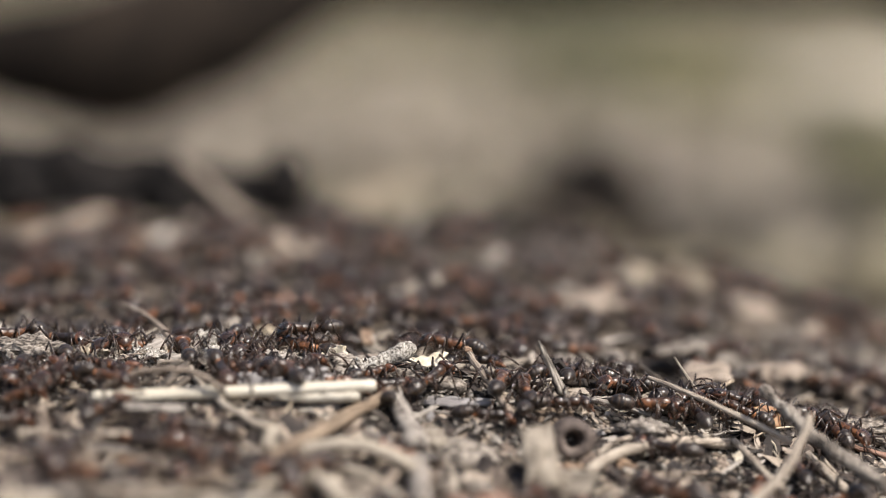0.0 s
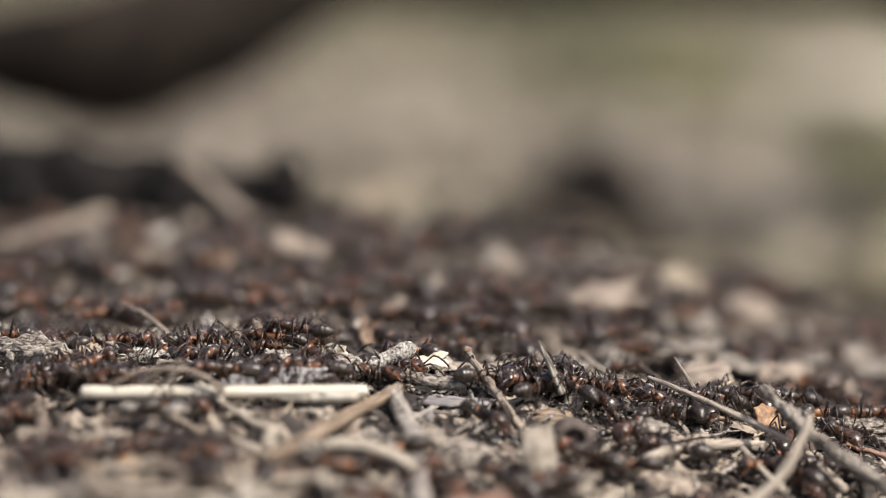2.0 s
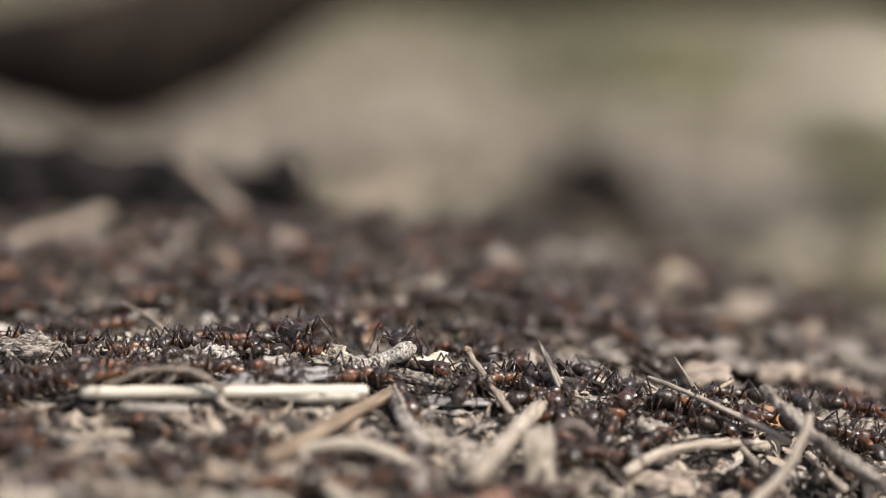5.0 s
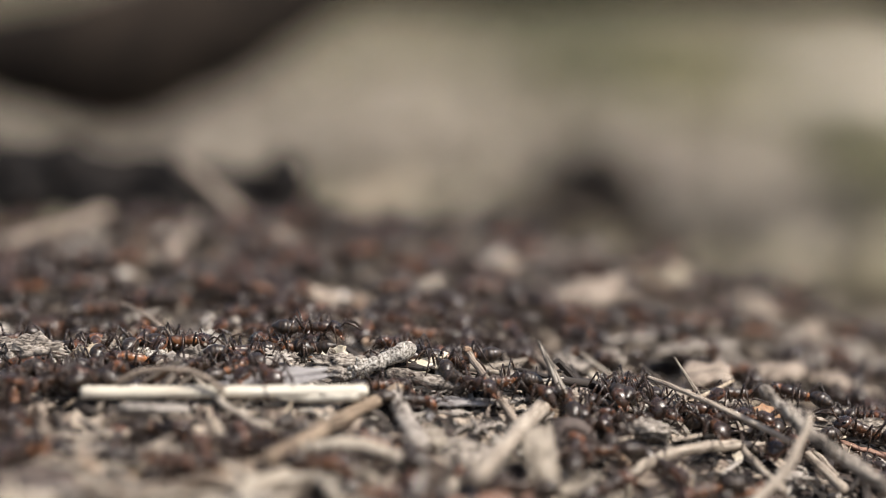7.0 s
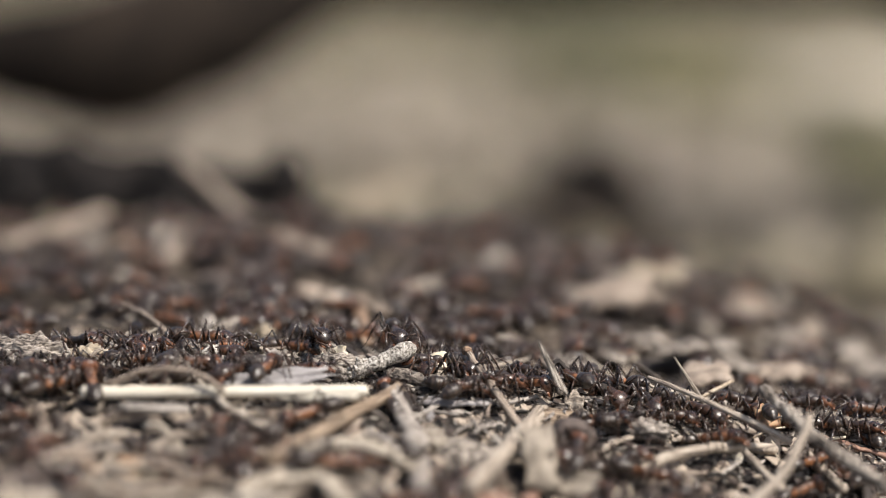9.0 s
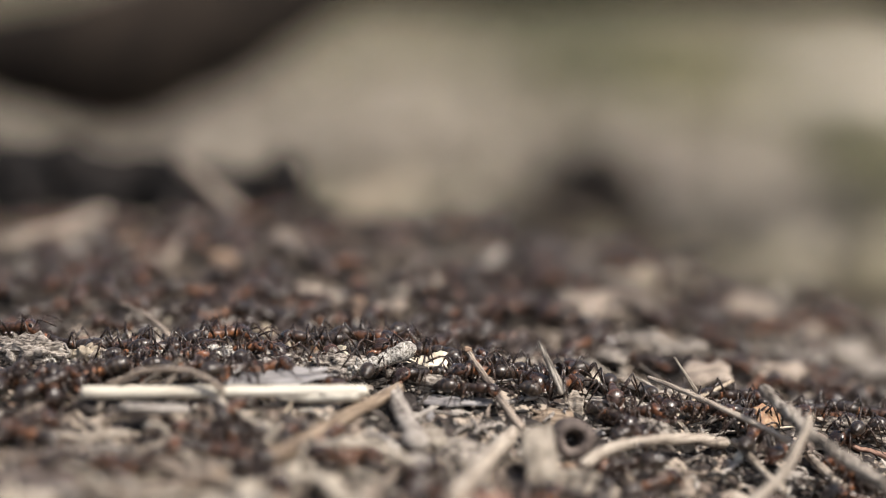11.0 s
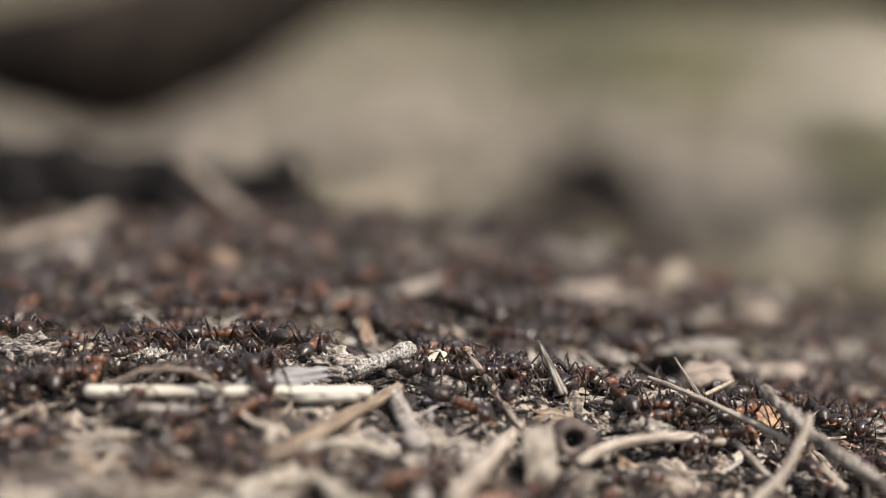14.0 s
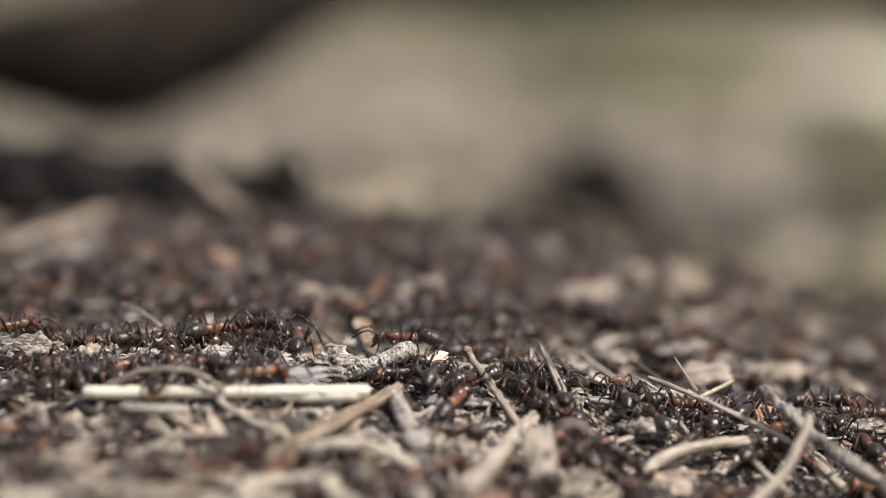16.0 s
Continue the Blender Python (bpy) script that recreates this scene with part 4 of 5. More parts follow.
for n in range(34):
    # weathered flakes and stem ends all over the back of the mound
    row_y = back_rng.uniform(16, 92)
    half = 0.17 * (278 + row_y)
    row_x = back_rng.uniform(-half, half if row_y < 60 else 0.4 * half)
    flake("bark_flake", (row_x, row_y, ground_height(row_x, row_y) + back_rng.uniform(1.4, 2.6)), (back_rng.uniform(2.5, 5.5), back_rng.uniform(1.4, 2.8), 0.6), (back_rng.uniform(15, 60), back_rng.gauss(0, 16), back_rng.uniform(-40, 40)),
          back_rng.choice((M_MIDTWIG, M_DARKBARK, M_DARKBARK, M_BROWNTWIG, M_HUSK, M_HUSK)), "weathered flat flake of bark on the mound", "bark flake", seed=140 + n, group="bark flakes on the mound")

# the forest floor beyond
clod("pale_stone", (205.0, 1000.0, -69.2), (46, 26, 13), M_STONE, "large pale stone on the forest floor", "stone", seed=90)


def build_root():
    """A thick dark root that arches out of the ground, over the view, and down again; its right reach is made up to
    darken the top edge.
    """
    rng = random.Random(3)
    pts = [(-225.5, 330.0, -72.6), (-160.7, 318.0, -2.0), (-118.1, 305.0, 8.1), (-94.1, 300.0, 7.6), (-75.3, 300.0, 8.4), (-53.1, 315.0, 16.2), (-25.8, 350.0, 31.0), (17.5, 400.0, 31.6), (136.8, 430.0, 30.0), (218.3, 460.0, 1.2), (278.9, 480.0, -62.5)]
    radii = [7, 6, 8, 13, 16.5, 17, 15, 19, 20, 18, 17]
    # smooth the way between the bends
    fine, fat = [], []
    for i in range(len(pts) - 1):
        a, b, c, d = (Vector(pts[min(max(k, 0), len(pts) - 1)]) for k in (i - 1, i, i + 1, i + 2))
        for s in range(5):
            t = s / 5
            fine.append(0.5 * (2 * b + (c - a) * t + (2 * a - 5 * b + 4 * c - d) * t * t + (3 * b - a - 3 * c + d) * t**3))
            fat.append(radii[i] + (radii[i + 1] - radii[i]) * t)
    bm = bmesh.new()
    tube(bm, fine, fat, 24, 1.0, 0.06, rng)
    return centred(tagged(part("arched_root", bm, M_LOG), "thick dark root over the forest floor, its right reach added as a dark top strip", "root"))


build_root()


# ---------- countable fragments of stem and bark ----------
def build_fragments():
    rng = random.Random(77)
    protos = []
    for i in range(10):
        bm = bmesh.new()
        l, w = rng.uniform(1.8, 5.5), rng.uniform(0.35, 0.85)
        pts = path((-l, 0, 0), (l, 0, 0), 6, (0, rng.uniform(-0.5, 0.5), rng.uniform(0, 0.6)), 0.08, rng)
        rad = [w * rng.uniform(0.8, 1.1) for _ in pts]
        rad[0] *= 0.6
        rad[-1] *= rng.choice((0.3, 0.7))
        tube(bm, pts, rad, 7, rng.choice((0.35, 0.6, 0.9)), 0.14, rng)
        me = bpy.data.meshes.new("plant_fragment")
        for f in bm.faces:
            f.smooth = True
        bm.to_mesh(me)
        bm.free()
        me.materials.append(M_FRAGMENT)
        protos.append(me)
    for i in range(300):
        x, y = in_view(rng, -52, (8 if i < 215 else 30) if i < 260 else 95, 1.02)
        while hides(x, y, 5.0) or crowded(x, y, rng):
            x, y = in_view(rng, -52, (8 if i < 215 else 30) if i < 260 else 95, 1.02)
        ob = new("plant_fragment", protos[i % 10])
        turn = up_at(x, y).to_track_quat("Z", "Y").to_matrix().to_4x4() @ Euler((rng.gauss(0, 0.3), rng.gauss(0, 0.28), rng.uniform(0, 6.28))).to_matrix().to_4x4()
        k = rng.uniform(0.7, 1.15)
        ob.matrix_world = Matrix.Translation(Vector((x, y, ground_height(x, y) + rng.uniform(0.7, 1.7))) * MM) @ turn @ Matrix.Scale(k, 4)
        tagged(ob, "small dry fragment of stem or bark", "plant fragment", "dry fragments on the mound")


build_fragments()


def build_pieces(name, shape, mat, count, label, category, group, y0, y1, near, seed):
    """Single chips or needles round the walkers' line; alike ones share a mesh."""
    rng = random.Random(seed)
    meshes = []
    for _ in range(14):
        pts, fcs = shape(rng)
        me = bpy.data.meshes.new(name)
        me.from_pydata([Vector(p) * MM for p in pts], [], fcs)
        me.materials.append(mat)
        meshes.append(me)
    made = 0
    while made < count:
        x, y = in_view(rng, y0, y1, 1.0)
        if hides(x, y, near) or crowded(x, y, rng):
            continue
        ob = new(name, meshes[made % 14])
        turn = up_at(x, y).to_track_quat("Z", "Y").to_matrix().to_4x4() @ Euler((rng.gauss(0, 0.3), rng.gauss(0, 0.25), rng.uniform(0, 6.28))).to_matrix().to_4x4()
        ob.matrix_world = Matrix.Translation(Vector((x, y, ground_height(x, y) + rng.uniform(0.4, 1.3))) * MM) @ turn
        tagged(ob, label, category, group)
        made += 1


build_pieces("bark_chip", chip, M_CHIPPIECE, 290, "small brown chip of bark on the mound", "bark chip", "bark chips on the mound", -30, 16, 3.5, 21)
build_pieces("dry_needle", needle, M_FRAGMENT, 240, "broken dry needle lying on the mound", "needle", "dry needles on the mound", -40, 14, 5.0, 22)

# ---------- loose litter that nobody could count ----------
scatter("soil_crumbs", 9500, crumb, M_CRUMB, "dark brown soil crumbs covering the mound", "soil", -75, 140, 1, False, (-0.3, 0.7))
scatter("fine_grit", 4200, grit, M_GRIT, "fine grey and brown grit between the ants", "grit", -14, 9, 51, False, (0.2, 1.5), 1.05)
scatter("bark_chips", 2000, chip, M_BARKCHIP, "small brown bark chips strewn over the mound", "bark chips", -75, 30, 2, False, (0.0, 1.0), near=3.5)
scatter("bark_shreds", 2200, chip, M_BARKCHIP, "small weathered shreds of bark covering the near flank", "bark shreds", -34, 3, 52, False, (-0.2, 0.5), 1.05)
scatter("bark_crumbs", 2200, chip, M_CRUMB, "dark bark crumbs strewn over the mound", "bark crumbs", 10, 140, 6, False, (0.0, 1.2))
scatter("grey_chips", 170, chip, M_GREYCHIP, "pinkish-grey chips of bark strewn over the mound", "bark chips", 12, 105, 9, False, (0.3, 1.6))
scatter("dry_needles", 260, needle, M_NEEDLE, "broken tan needles and straws strewn over the mound", "needles", -75, 14, 3, True, (0.2, 1.3), near=6)
scatter("plant_fibres", 900, fibre, M_NEEDLE, "thin dry plant fibres strewn over the mound", "fibres", -45, 25, 12, True, (0.4, 1.5), near=1.5)
def outer_spot(rng):
    """Round the mound, outside what lies before the lens."""
    while True:
        x, y = rng.gauss(0, 850), rng.gauss(900, 1050)
        if abs(x) > 0.2 * max(0, 278 + y) + 55 or y > 2500 or y < -130:
            return x, y


scatter("outer_litter", 19000, litter_leaf, M_LITTER, "dry tan leaves covering the forest floor round the mound", "leaf litter", 0, 0, 31, True, (0, 5), spot=outer_spot)
scatter("leaf_litter", 7500, litter_leaf, M_LITTER, "dry tan leaves covering the forest floor beyond the mound", "leaf litter", 300, 2700, 4, True, (0, 6), 1.6)
scatter("dry_grass", 1500, blade, M_GRASS, "short dry straw-coloured grass beyond the mound", "grass", 1100, 2700, 5, True, (-2, 0), 1.6)


def green_spot(rng):
    x, y = rng.choice(((128, 1060), (112, 930), (112, 1000), (166, 560)))
    return x + rng.gauss(0, 15), y + rng.gauss(0, 45)


def pink_spot(rng):
    x, y = rng.choice(((-190, 1000), (-140, 930), (-90, 900), (-60, 1000), (-110, 800), (-60, 760), (105, 640), (95, 560), (-20, 1080), (-8, 820)))
    return x + rng.gauss(0, 38), y + rng.gauss(0, 90)


def moss_spot(rng):
    x, y = rng.choice(((88, 1180), (84, 1040), (40, 1120), (150, 590)))
    return x + rng.gauss(0, 17), y + rng.gauss(0, 55)


scatter("pink_litter", 3600, litter_leaf, M_PINKLITTER, "pinkish-brown dead leaves beyond the mound", "leaf litter", 0, 0, 33, True, (3, 10), spot=pink_spot)
scatter("moss_cushion", 900, blade, M_MOSS, "dull green moss and grass on the forest floor", "moss", 0, 0, 34, True, (-6, 4), spot=moss_spot)
scatter("moss_grass", 560, blade, M_GREEN, "tufts of yellow-green grass on the forest floor", "grass", 0, 0, 14, True, (-8, 0), spot=green_spot)
scatter("green_grass", 500, blade, M_GREEN, "short yellow-green grass beyond the mound", "grass", 800, 1400, 8, True, (-2, 0), 1.0)


# ---------- wood ants ----------
LEGS = (("front", 0.75, 38), ("middle", 0.1, -4), ("hind", -0.45, -48))


def build_ant():
    """A worker about 7 mm long that faces +x; its root stands on the ground."""
    root = tagged(new("wood_ant"), "black and rust-red wood ant walking over the mound litter", "ant", "wood ants on the mound")
    bm = bmesh.new()
    blob(bm, (0.95, 0, 1.98), (0.82, 0.56, 0.56), 16, 12, 0, 0.1, 2)
    blob(bm, (0.2, 0, 1.9), (0.95, 0.46, 0.47), 14, 12, 0, 0.08, 4)
    blob(bm, (-0.55, 0, 1.8), (0.86, 0.43, 0.56), 14, 12, 0, 0.1, 6)
    part("thorax", bm, M_THORAX, root, "rust-red thorax")
    bm = bmesh.new()
    tube(bm, [(-1.15, 0, 1.45), (-1.4, 0, 1.5), (-1.75, 0, 1.5)], [0.16, 0.2, 0.15], 8)
    blob(bm, (-1.42, 0, 1.8), (0.13, 0.32, 0.42), 10, 8)
    part("petiole", bm, M_THORAX, root)
    bm = bmesh.new()
    for v in blob(bm, (0, 0, 0), (1.3, 0.82, 0.77), 20, 36, 0.5):
        # four overlapping plates: each steps down at its hind edge
        u = (0.62 - v.co.x / (1.3 * MM)) / 0.46
        k = 1 - 0.1 * (u - math.floor(u)) ** 4 if 0 < u < 3.4 else 1
        v.co.y *= k
        v.co.z *= k
    g = part("gaster", bm, M_GASTER, root, "shiny black gaster")
    g.matrix_basis = pose(-2.85 * MM, 0, 1.75 * MM, 0, -8, 0)
    # head, tilted down, with eyes and jaws
    bm = bmesh.new()
    vs = blob(bm, (0, 0, 0), (0.98, 0.86, 0.55), 18, 12)
    for v in vs:
        u = v.co.x / MM
        v.co.y *= 1.1 - 0.42 * max(0, u)
    head = part("head", bm, M_HEAD, root, "dark-topped reddish head")
    head.matrix_basis = pose(2.22 * MM, 0, 1.86 * MM, 0, 42, 0)
    for s in (1, -1):
        bm = bmesh.new()
        blob(bm, (-0.14, 0.76 * s, 0.28), (0.22, 0.14, 0.19), 10, 8)
        part("eye", bm, M_EYE, head)
        bm = bmesh.new()
        tube(bm, [(0.68, 0.42 * s, -0.1), (1.06, 0.4 * s, -0.16), (1.32, 0.1 * s, -0.18)], [0.22, 0.19, 0.05], 7, 0.6)
        part("mandible", bm, M_HEAD, head)
        bm = bmesh.new()
        tube(bm, [(0, 0, 0), (0.35, 0.45 * s, 0.3), (0.75, 1.05 * s, 0.62)], [0.07, 0.085, 0.1], 7)
        tube(bm, [(0.75, 1.05 * s, 0.62), (1.2, 1.2 * s, 0.45), (1.75, 1.2 * s, 0.05), (2.25, 1.1 * s, -0.45)], [0.085, 0.1, 0.115, 0.07], 7)
        an = part("antenna", bm, M_LIMB, root, "elbowed dark antenna")
        an.matrix_basis = pose(2.55 * MM, 0.22 * s * MM, 2.0 * MM)
    for kind, x, yaw in LEGS:
        for s in (1, -1):
            k = {"front": 0.9, "middle": 1.0, "hind": 1.22}[kind]
            bm = bmesh.new()
            tube(bm, [(0, 0, 0), (0.16, 0, -0.28), (0.42, 0, -0.25)], [0.2, 0.18, 0.11], 7)
            tube(bm, [(0.38, 0, -0.26), (0.85 * k, 0.04, 0.5 * k), (1.5 * k, 0, 1.38 * k)], [0.1, 0.145, 0.085], 7)
            tube(bm, [(1.48 * k, 0, 1.38 * k), (1.95 * k, 0, 0.5 * k), (2.42 * k, -0.05, -0.7)], [0.075, 0.1, 0.06], 7)
            tube(bm, [(2.42 * k, -0.05, -0.68), (2.72 * k, -0.1, -1.28), (3.15 * k, -0.05, -1.52)], [0.048, 0.042, 0.032], 6)
            leg = part("leg", bm, M_LIMB, root, "thin jointed dark leg")
            leg.matrix_basis = pose(x * MM, 0.3 * s * MM, 1.55 * MM, 0, 0, s * (90 - yaw))
    return root


def ant_pose(x, y, heading, lift=0.0):
    """Standing on the mound at x, y (mm), facing heading (degrees from +x)."""
    n = (up_at(x, y, 6.0) * 0.4 + Vector((0, 0, 0.6))).normalized()
    d = Vector((math.cos(radians(heading)), math.sin(radians(heading)), 0))
    d = (d - n * d.dot(n)).normalized()
    m = Matrix((d, n.cross(d), n)).transposed().to_4x4()
    return Matrix.Translation(Vector((x, y, ground_height(x, y) + 0.7 + lift)) * MM) @ m


ant = build_ant()
SIZE = 1.18
ant.scale = (SIZE, SIZE, SIZE)
ant.matrix_basis = ant_pose(-40, 0, 180) @ Matrix.Diagonal((SIZE, SIZE, SIZE, 1))
ants = [ant] + [copy_thing(ant, ant_pose(-40 + 4 * i, 0, 0)) for i in range(19)]
crowd = []
crowd_rng = random.Random(5)
for i in range(225):
    # the crowd: before, on and behind the line of the walkers
    y0, y1 = ((-34, -9), (-9, 5), (15, 40), (40, 98))[0 if i < 25 else 1 if i < 50 else 2 if i < 122 else 3]
    x, y = in_view(crowd_rng, y0, y1, 1.05)
    if -44 < x < -6 and y0 < -9:
        y1 = -19
        y = crowd_rng.uniform(y0, y1)
    size = SIZE * crowd_rng.uniform(0.86, 1.06)
    ant.scale = (size, size, size)
    x0 = -5 if y1 == -9 and x > -6 else -999
    crowd.append((copy_thing(ant, ant_pose(x, y, 0)), x, y, x0, y0, y1))
ant.scale = (SIZE, SIZE, SIZE)
line_ants = []
for i in range(19):
    # the dense line below the crest, on both sides of the lichen twig
    x0, x1, y0, y1 = (-51, -14, -11, -4) if i < 13 else (3, 51, -9, 2)
    x, y = crowd_rng.uniform(x0, x1), crowd_rng.uniform(y0, y1)
    size = SIZE * crowd_rng.uniform(0.88, 1.08)
    ant.scale = (size, size, size)
    line_ants.append((copy_thing(ant, ant_pose(x, y, 0)), x, y, x0, x1, y0, y1))
front_ants = []
for i in range(8):
    x, y = in_view(crowd_rng, -35, -22, 0.98)
    ant.scale = (SIZE, SIZE, SIZE)
    front_ants.append((copy_thing(ant, ant_pose(x, y, 0)), x, y))
pile_ants = [copy_thing(ant, ant_pose(-8 + 4 * i, 14, 0)) for i in range(3)]
husk_ants = [copy_thing(ant, ant_pose(12 + 4 * i, -26, 0)) for i in range(3)]
straw_ants = [copy_thing(ant, ant_pose(-50 + 5 * i, -20, 0)) for i in range(4)]

for actor in [*ants, *straw_ants, *pile_ants, *husk_ants, *[c[0] for c in crowd + line_ants + front_ants]]:
    # each holds its gaster and head a little differently
    for limb in actor.children:
        if limb.name.startswith("gaster"):
            limb.matrix_basis = pose(-2.85 * MM, 0, 1.75 * MM, 0, -8 + crowd_rng.gauss(0, 9), crowd_rng.gauss(0, 8))
        elif limb.name.startswith("head"):
            limb.matrix_basis = pose(2.22 * MM, 0, 1.86 * MM, 0, 42 + crowd_rng.gauss(0, 13), crowd_rng.gauss(0, 14))


# ---------- what moves ----------
STEP = 0.125


def key_ant(actor, places, limbs=True, step=STEP, seed=0, loose=1.0):
    """Carries an ant from place to place (seconds, x, y in mm, heading, height over the mound); its legs step with the way it goes. loose: how far it strays from that heading."""
    rng = random.Random(seed)
    lean, tip, aside = loose * rng.uniform(4, 17), loose * rng.uniform(2, 9), loose * rng.uniform(-42, 42)
    count = int(round(16 / step))
    rows, way, total, last = [], [], 0.0, None
    k = 0
    for i in range(count + 1):
        t = min(16.0, i * step)
        while k < len(places) - 2 and t > places[k + 1][0]:
            k += 1
        (t0, x0, y0, h0, l0), (t1, x1, y1, h1, l1) = places[k], places[k + 1]
        u = (t - t0) / (t1 - t0)
        u = u * u * (3 - 2 * u)
        turn = (h1 - h0 + 180) % 360 - 180
        x, y, h = x0 + (x1 - x0) * u, y0 + (y1 - y0) * u, h0 + turn * u + aside
        h += 4 * math.sin(t * 2.3 + seed) + 3 * math.sin(t * 5.1 + seed * 2) + 16 * math.sin(t * 0.8 + seed * 2.1)
        x += 0.15 * math.sin(t * 3.1 + seed * 1.7)
        if last:
            total += math.hypot(x - last[0], y - last[1]) + abs((h - last[2] + 180) % 360 - 180) * 0.02
        last = (x, y, h)
        rows.append((t, ant_pose(x, y, h, l0 + (l1 - l0) * u + 0.12 * math.sin(t * 4 + seed)) @ pose(0, 0, 0, tip * math.sin(t * 1.1 + seed * 3.7), lean * math.sin(t * 0.9 + seed * 1.3), 0)))
        way.append((t, total))
    walk(actor, rows)
    if not limbs:
        return
    legs = [c for c in actor.children if c.name.startswith("leg")]
    for leg in legs:
        place = leg.matrix_basis.translation / MM
        pair = min(range(3), key=lambda i: abs(LEGS[i][1] - place.x))
        kind, x, yaw = LEGS[pair]
        s = 1 if place.y > 0 else -1
        shift = math.pi * ((pair + (s > 0)) % 2)
        rest = rng.uniform(-8, 8)
        rows = []
        for t, d in way:
            a = d * 2.1 + shift
            swing, up = 17 * math.sin(a), 13 * max(0, math.cos(a)) if d else 0
            rows.append((t, pose(x * MM, 0.3 * s * MM, 1.55 * MM, 0, -up, s * (90 - yaw - swing) + rest)))
        walk(leg, rows)
    feelers = [c for c in actor.children if c.name.startswith("antenna")]
    for feeler in feelers:
        s = 1 if feeler.matrix_basis.translation.y > 0 else -1
        n = int(s > 0)
        rows = [(t, pose(2.55 * MM, 0.22 * s * MM, 2.0 * MM, 0, 14 * math.sin(t * 6 + seed + n), 16 * s * math.sin(t * 4.3 + seed * 2 + n * 1.3))) for t, d in way[::2]]
        walk(feeler, rows)


def wander(x, y, y0, y1, rng, x0=-999, x1=999, lift=0.0):
    """A wandering way within a strip of the mound."""
    h = rng.uniform(0, 360)
    t, places = 0.0, []
    places.append((0.0, x, y, h, lift))
    while t < 16:
        dt = rng.uniform(0.6, 1.6)
        h += rng.gauss(0, 50)
        go = rng.choice((0, 2, 4, 6, 9)) * dt * 0.8
        nx, ny = x + go * math.cos(radians(h)), y + go * math.sin(radians(h))
        if not (y0 <= ny <= y1 and x0 <= nx <= x1 and abs(nx) < 0.185 * (278 + ny)):
            h += 130
            nx, ny = x, y
        x, y, t = nx, ny, t + dt
        places.append((t, x, y, h, lift * rng.uniform(0.2, 1.2)))
    return places


def shifted(ob, rows):
    """Moves a thing from its place by millimetres and degrees (seconds, x, y, z, turn)."""
    m = ob.matrix_basis.copy()
    spot, turn = Matrix.Translation(m.translation), m.to_3x3().to_4x4()
    walk(ob, [(t, pose(x * MM, y * MM, z * MM) @ spot @ pose(0, 0, 0, 0, r, 0) @ turn) for t, x, y, z, r in rows])


